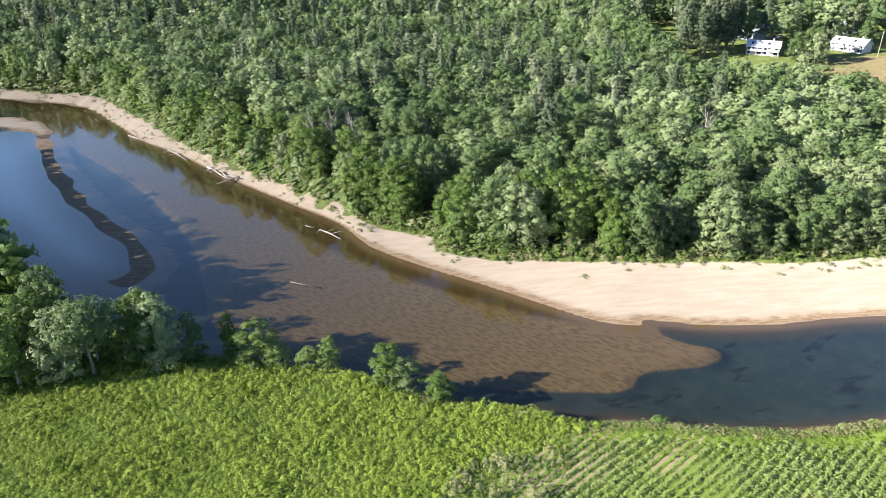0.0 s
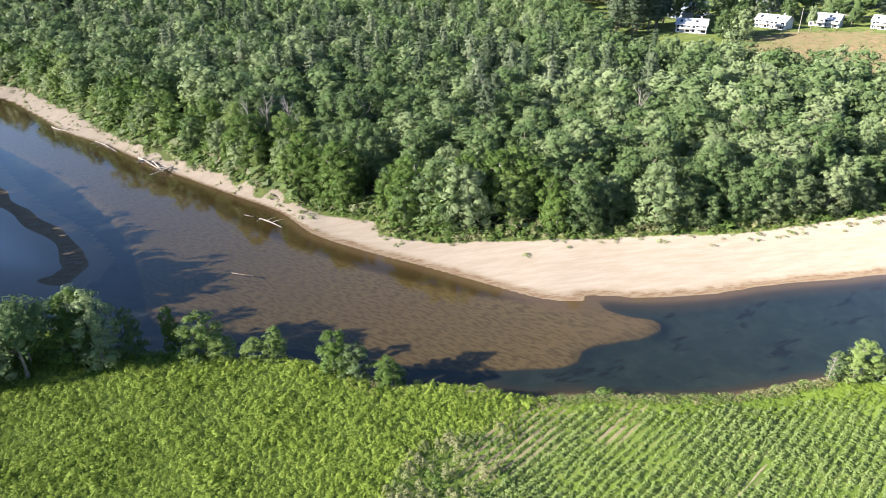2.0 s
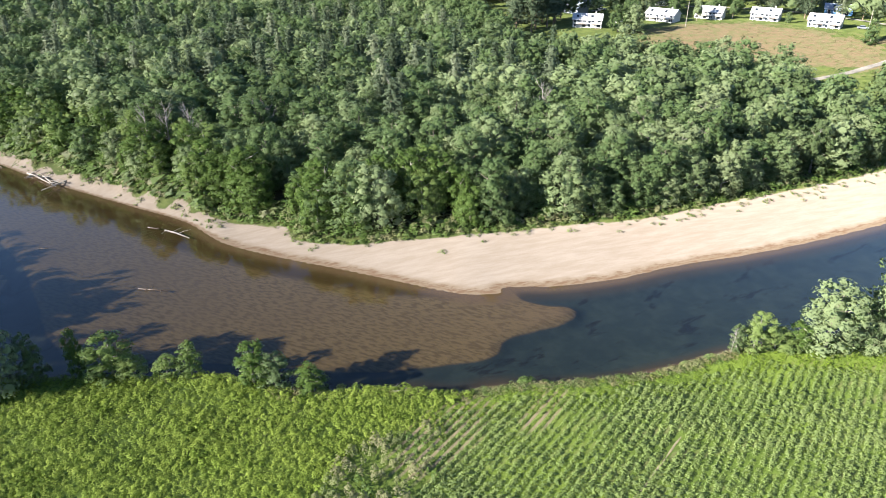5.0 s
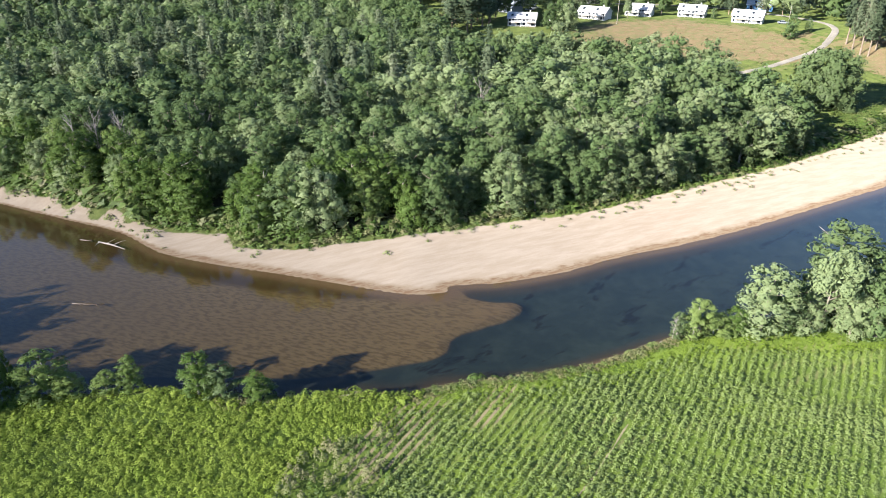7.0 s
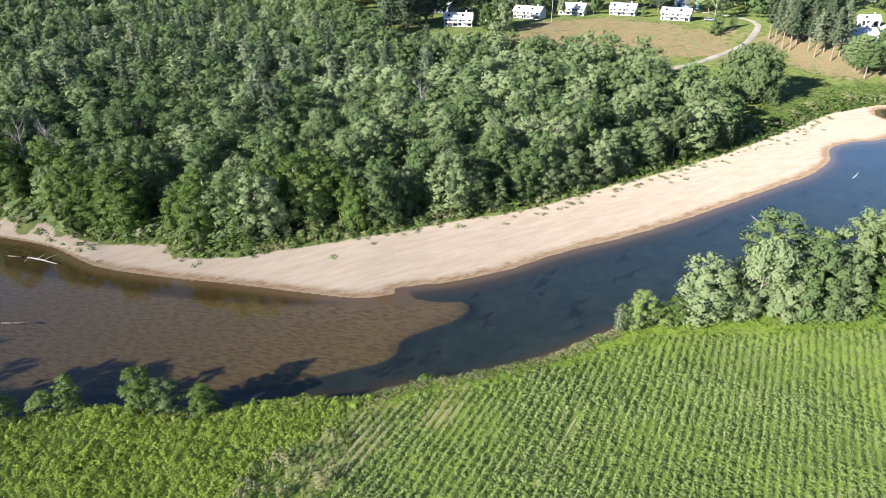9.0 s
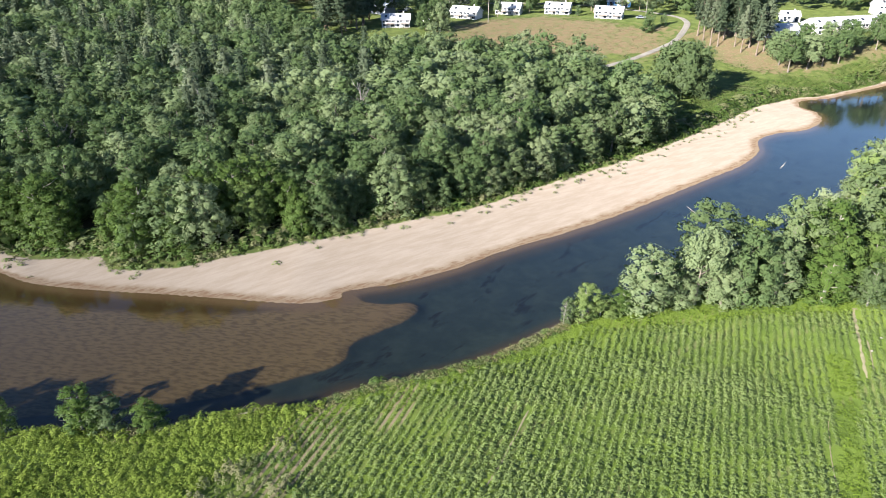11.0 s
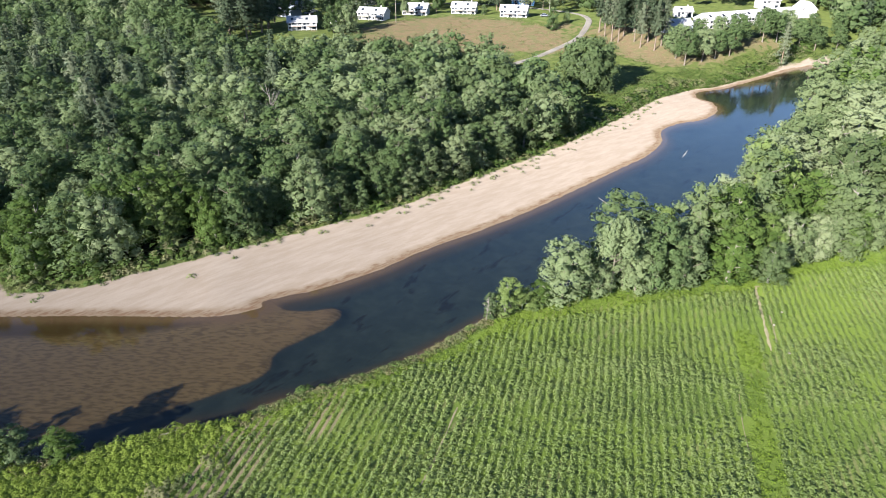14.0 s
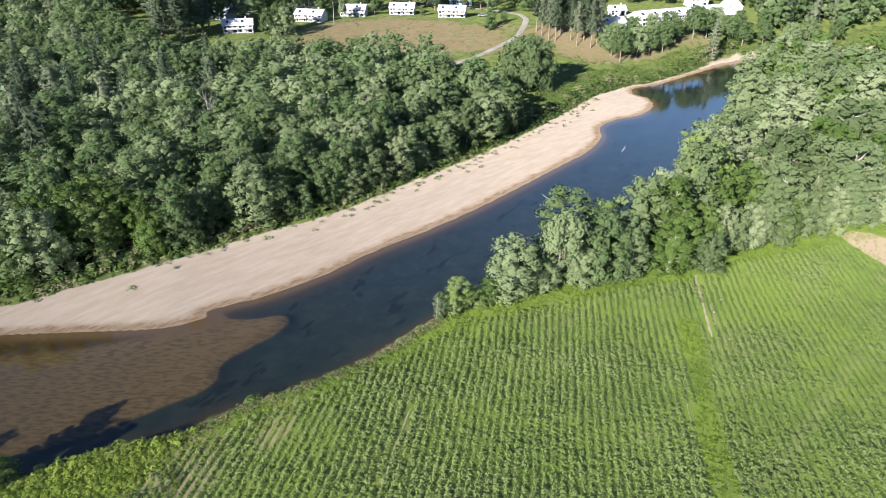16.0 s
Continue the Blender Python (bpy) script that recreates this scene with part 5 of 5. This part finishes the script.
def terrace_trees():
    rng = np.random.default_rng(53)

    def put(kind, spots, lo, hi, group, fat=(0.9, 1.15)):
        for x, y in spots:
            tree(kind, rng.integers(5), x, y, rng.uniform(lo, hi), rng.uniform(0, 360), rng.uniform(*fat), None, group)
    put("grove_pine", ((242.2, 225), (240.3, 219.8), (238.5, 214), (239, 210.6), (244.5, 212.7), (242.2, 204.6), (239.6, 198.9), (244.6, 199.4), (240.6, 192.2), (245, 192.6), (246.5, 226), (247.5, 221),
                       (250.3, 217.4), (249.4, 211.4), (250.4, 205.6), (251.3, 199.6), (256, 208), (255, 216), (252, 226)), 18, 23, "pine grove")
    put("pine", ((118, 301), (113.5, 297), (121, 307), (110, 303), (116, 310), (124, 315), (105, 309), (108, 296), (101, 302), (104, 290), (128, 318), (98, 292)), 18, 23, "pines beside the houses", (1.1, 1.4))
    put("high_tree", ((240.2, 180.9), (237, 174), (245.5, 172.4), (251.2, 170.5), (257.3, 168.4), (245, 182), (252, 180), (259, 176), (266, 171)), 11, 13.5, "slope trees", (1.0, 1.3))
    put("wide_maple", ((177.0, 168.5),), 17.0, 17.1, "meadow tree", (1.02, 1.02))
    put("spruce", ((276, 156.8),), 16, 16.5, "slope trees", (1.0, 1.0))
    put("high_tree", ((294.7, 161.5), (300.5, 157.4), (312, 154.2), (325.9, 148), (335.3, 144.8), (278, 168), (285, 166), (349.3, 138.6), (288, 171), (306, 163), (318, 158), (282, 172), (293, 167)), 9.5, 12.5, "slope trees", (0.95, 1.2))
    put("maple", ((228.8, 241.1),), 9.5, 10, "terrace trees", (1.2, 1.3))
    put("maple", ((239.8, 243.2), (222.5, 283.5)), 5, 6, "terrace trees", (1.0, 1.2))
    put("maple", ((140.5, 283.6), (145.5, 286.5), (150.5, 290.0), (146.0, 280.5)), 10, 12.5, "terrace trees", (1.1, 1.3))
    put("maple", ((206.4, 318), (202, 309), (181, 309), (165.8, 338), (178, 335)), 9, 13, "terrace trees", (1.0, 1.3))
    put("pine", ((239.2, 294), (236, 288), (228, 303), (232, 310), (246, 300), (250.2, 284), (256, 290), (262, 284)), 11, 17, "terrace trees", (1.0, 1.2))
    put("high_tree", ((186, 298), (205.5, 300)), 8, 9.5, "terrace trees", (0.7, 0.8))
    put("open_tree", ((-48.7, 81.4),), 12, 12.2, "bank trees", (1.0, 1.0))
    put("open_tree", ((80.0, 66.4), (152, 55), (170, 52), (131, 57)), 11, 13.5, "bank trees", (0.75, 0.9))


terrace_trees()


M_DEAD = plain_material("dead_grey_wood", (0.24, 0.22, 0.20), 0.9, 0.25, 5.0, 0.3)


def dead_tree(x, y, height, seed, label, group="dead trees"):
    """A leafless grey tree: trunk and many fine rising branches."""
    rng = np.random.default_rng(seed)
    t = thing("dead_tree", pose(x, y, ground_z(x, y), 0, 0, seed * 40), label, "dead tree", group)
    part("trunk", mesh_from("trunk", *tube([(0, 0, -0.2), (0.1, 0, height * 0.4), (0.2, 0.1, height * 0.75), (0.1, 0.2, height)], [height * 0.018, height * 0.014, height * 0.008, 0.03], 7), M_DEAD, True), None, t)
    for i in range(16):
        f = rng.uniform(0.3, 0.92)
        a = rng.uniform(0, 6.28)
        ln = height * rng.uniform(0.14, 0.30) * (1.2 - 0.6 * f)
        b = (0.15, 0.08, height * f)
        m = (b[0] + math.cos(a) * ln * 0.45, b[1] + math.sin(a) * ln * 0.45, b[2] + ln * 0.5)
        e = (b[0] + math.cos(a) * ln * 0.8, b[1] + math.sin(a) * ln * 0.8, b[2] + ln * 1.2)
        twigs = [tube([b, m, e], [height * 0.006, height * 0.004, 0.015], 5)]
        for k in range(3):
            a2 = a + rng.uniform(-1, 1)
            e2 = (m[0] + math.cos(a2) * ln * 0.4, m[1] + math.sin(a2) * ln * 0.4, m[2] + ln * rng.uniform(0.3, 0.7))
            twigs.append(tube([m, e2], [height * 0.003, 0.012], 4))
        part("branch", mesh_from("branch", *joined(twigs), M_DEAD, True), None, t)


for i, (x, y, h) in enumerate(((-31.6, 167, 14.5), (-27.5, 169, 14), (-22.5, 168, 13.5), (-11.5, 172, 13.5), (-8.0, 174, 14.5), (-4.5, 173, 13), (28, 180, 15), (66, 172, 15))):
    dead_tree(x, y, h, 500 + i, "leafless grey dead tree standing among green woods")
dead_tree(58.2, 71.6, 3.8, 520, "small bare grey snag on the near bank", "bank snags")


# ---------------------------------------------------------------- driftwood, bank clutter, tufts
def log(x0, y0, x1, y1, z, radius, label, mat, branches=3, seed=0):
    """A drift log with a few broken limbs."""
    rng = np.random.default_rng(600 + seed)
    t = thing("log", pose(x0, y0, z, 0, 0, heading_of((x0, y0), (x1, y1))), label, "driftwood", "driftwood")
    ln = math.hypot(x1 - x0, y1 - y0)
    part("stem", mesh_from("stem", *tube([(0, 0, 0), (ln * 0.4, 0.1 * ln * rng.uniform(-0.5, 0.5), 0.05), (ln, 0, 0.02)], [radius, radius * 0.85, radius * 0.4], 8), mat, True), None, t)
    for i in range(branches):
        f, a = rng.uniform(0.05, 0.8), rng.uniform(0.5, 1.2) * rng.choice([-1, 1])
        b = ln * rng.uniform(0.2, 0.4)
        part("limb", mesh_from("limb", *tube([(ln * f, 0, 0.02), (ln * f + math.cos(a) * b * 0.5, math.sin(a) * b * 0.5, 0.15 * b), (ln * f + math.cos(a) * b, math.sin(a) * b, 0.22 * b)], [radius * 0.5, radius * 0.35, radius * 0.15], 6), mat, True), None, t)
    return t


M_WET_WOOD = plain_material("wet_dark_wood", (0.07, 0.05, 0.035), 0.5, 0.3, 5.0, 0.3)
log(-26.6, 138.8, -21.4, 133.8, 0.02, 0.17, "pale bleached drift log lying in the shallows", M_DRIFT, 3, 1)
log(-30.2, 141.2, -27.8, 139.8, -0.05, 0.16, "short dark waterlogged branch in the shallows", M_WET_WOOD, 1, 2)
log(-28.1, 114.6, -23.0, 112.7, -0.02, 0.16, "dark waterlogged branch lying in the shallows", M_WET_WOOD, 3, 3)
log(154.0, 109.2, 159.6, 112.0, -0.12, 0.17, "grey sunken log breaking the water surface", M_DRIFT, 0, 4)
log(-98.0, 212.6, -90.6, 206.6, 0.2, 0.17, "bleached drift log against the sandy bank", M_DRIFT, 3, 5)
log(-80.0, 196.8, -71.2, 187.0, 0.2, 0.2, "bleached drift tree against the eroded bank", M_DRIFT, 5, 6)
log(-63.5, 180.6, -55.6, 170.8, 0.4, 0.28, "bleached fallen tree with tangled roots and limbs", M_DRIFT, 7, 7)
log(-59.0, 177.0, -54.0, 168.2, 0.6, 0.22, "bleached fallen branch sloping into the river", M_DRIFT, 5, 8)
log(-52.5, 172.6, -56.8, 166.6, 0.6, 0.2, "dead grey limb hanging over the water", M_DRIFT, 5, 9)
log(-49.6, 135.6, -47.4, 135.0, -0.05, 0.12, "small dark branch in the shallows", M_WET_WOOD, 1, 10)
log(-90.5, 209.0, -88.4, 207.8, 0.0, 0.14, "dark branch stuck on the shaded sandbar", M_WET_WOOD, 2, 11)
log(8.5, 73.4, 13.0, 72.6, ground_z(10.5, 73.0), 0.14, "dead pale branch on the near bank", M_DRIFT, 3, 12)
log(42.5, 70.8, 46.5, 71.1, ground_z(44.5, 70.9), 0.16, "grey drift log lodged in the near bank", M_DRIFT, 2, 13)


def stone(x, y, size, seed):
    """A rounded grey bank stone."""
    rng = np.random.default_rng(700 + seed)
    v, q, tr, _ = blob((0, 0, 0), (size, size * rng.uniform(0.6, 0.9), size * rng.uniform(0.4, 0.6)), rng, 6, 9, 0.16)
    ob = new("stone", mesh_from("stone", v, q, tr, None, M_STONE, True))
    ob.matrix_world = pose(x, y, ground_z(x, y) + size * 0.15, 0, 0, rng.uniform(0, 360))
    tagged(ob, "rounded grey stone at the foot of the bank", "stone", "bank stones")


M_STONE = plain_material("grey_stone", (0.30, 0.28, 0.26), 0.8, 0.3, 4.0, 0.3)


def bank_clutter():
    rng = np.random.default_rng(61)
    # stones along the cut bank
    picks = near_line[(near_line[:, 0] > 12) & (near_line[:, 0] < 62)]
    for i in range(34):
        p = picks[rng.integers(len(picks))] + rng.normal(size=2) * 0.55
        stone(float(p[0]), float(p[1]), rng.uniform(0.16, 0.42), i)
    # dry grass and weeds hanging over the cut
    x, y = scatter(-6, 70, 66, 82, 0.42, rng, 0.5)
    z, river, woods, bar, near, _ = land(x, y)
    keep = near & (river < -0.7 + 0.5 * wobble(x, y, 2.0, 6.0)) & (river > -4.2) & (wobble(x, y, 1.6, 3.0) > -0.12 - 0.3 * (river < -2.6))
    x, y, z = x[keep], y[keep], z[keep]
    straw = rng.random(x.size) < 0.46 + 0.5 * wobble(x, y, 3.0, 2.0)
    merged("bank_straw", [plant_template(440 + i, 12, 0.20, 0.5, 0.30) for i in range(4)], plant_rows(x[straw], y[straw], z[straw], rng, 0.8, wobble(x[straw], y[straw], 3.0)), M_STRAW,
           "dry straw-coloured grass along the cut bank", "grass")
    merged("bank_weeds", [plant_template(450 + i, 13, 0.20, 0.5, 0.28) for i in range(4)], plant_rows(x[~straw], y[~straw], z[~straw], rng, 1.0, wobble(x[~straw], y[~straw], 3.0)), M_SHRUB,
           "green weeds hanging over the cut bank", "weeds")
    # tufts on the upper sandbar
    x, y = scatter(-10, 190, 108, 150, 1.25, rng, 0.5)
    z, river, woods, bar, near, _ = land(x, y)
    chance = np.where(woods > -1.0, 0.22, np.where(woods > -3.4, 0.22 * ease(40, 80, x) + 0.03, np.where(woods > -6, 0.012 + 0.04 * ease(60, 100, x), 0.0)))
    chance = chance * (0.6 + 0.8 * (wobble(x, y, 6.0, 3.0) > 0))
    keep = (woods < 0.1) & (river < -4) & (rng.random(x.size) < chance)
    x, y, z = x[keep], y[keep], z[keep]
    merged("sand_tufts", [plant_template(460 + i, 26, 0.26, 0.62, 0.5) for i in range(4)], plant_rows(x, y, z, rng, 1.0, wobble(x, y, 6.0)), M_LEAF_BRIGHT,
           "green tufts of weed on the upper sandbar", "tufts")
    # single bushes on the near bank
    for x, y, s in ((28.6, 73.6, 1.5), (31.0, 73.2, 1.0), (9.8, 75.6, 1.0), (12.0, 74.6, 0.8), (52.5, 73.0, 0.9), (56.0, 72.6, 1.1), (22.5, 73.8, 0.7), (66.5, 69.8, 1.6), (33.5, 72.8, 0.6)):
        v = plant_template(int(x * 10), 190, 0.30, 0.95, 1.25)
        ob = new("bush", mesh_from("bush", *v, M_LEAF_BRIGHT))
        ob.matrix_world = pose(x, y, ground_z(x, y) - 0.05, 0, 0, x * 30) @ Matrix.Diagonal((s, s, s, 1))
        tagged(ob, "small bright green bush on the near bank", "bush", "bank bushes")


    # pale clods and stones lying in the crops
    for i, (x, y, s) in enumerate(((92.5, 45.0, 0.22), (87.5, 39.5, 0.2), (97.0, 46.5, 0.2))):
        stone(x, y, s, 90 + i)
    # stalks on the stubble patch
    x, y = rng.uniform(124, 146, 420), rng.uniform(20, 46, 420)
    keep = line_distance(x, y, np.array(BARE_PATCHES[0][0])) < 4.6
    x, y = x[keep], y[keep]
    merged("stubble", [plant_template(465 + i, 10, 0.24, 0.3, 0.5) for i in range(4)], plant_rows(x, y, land(x, y)[0], rng, 0.8, wobble(x, y, 5.0)), M_STRAW, "dry stubble on a bare corner of the field", "stubble")


bank_clutter()
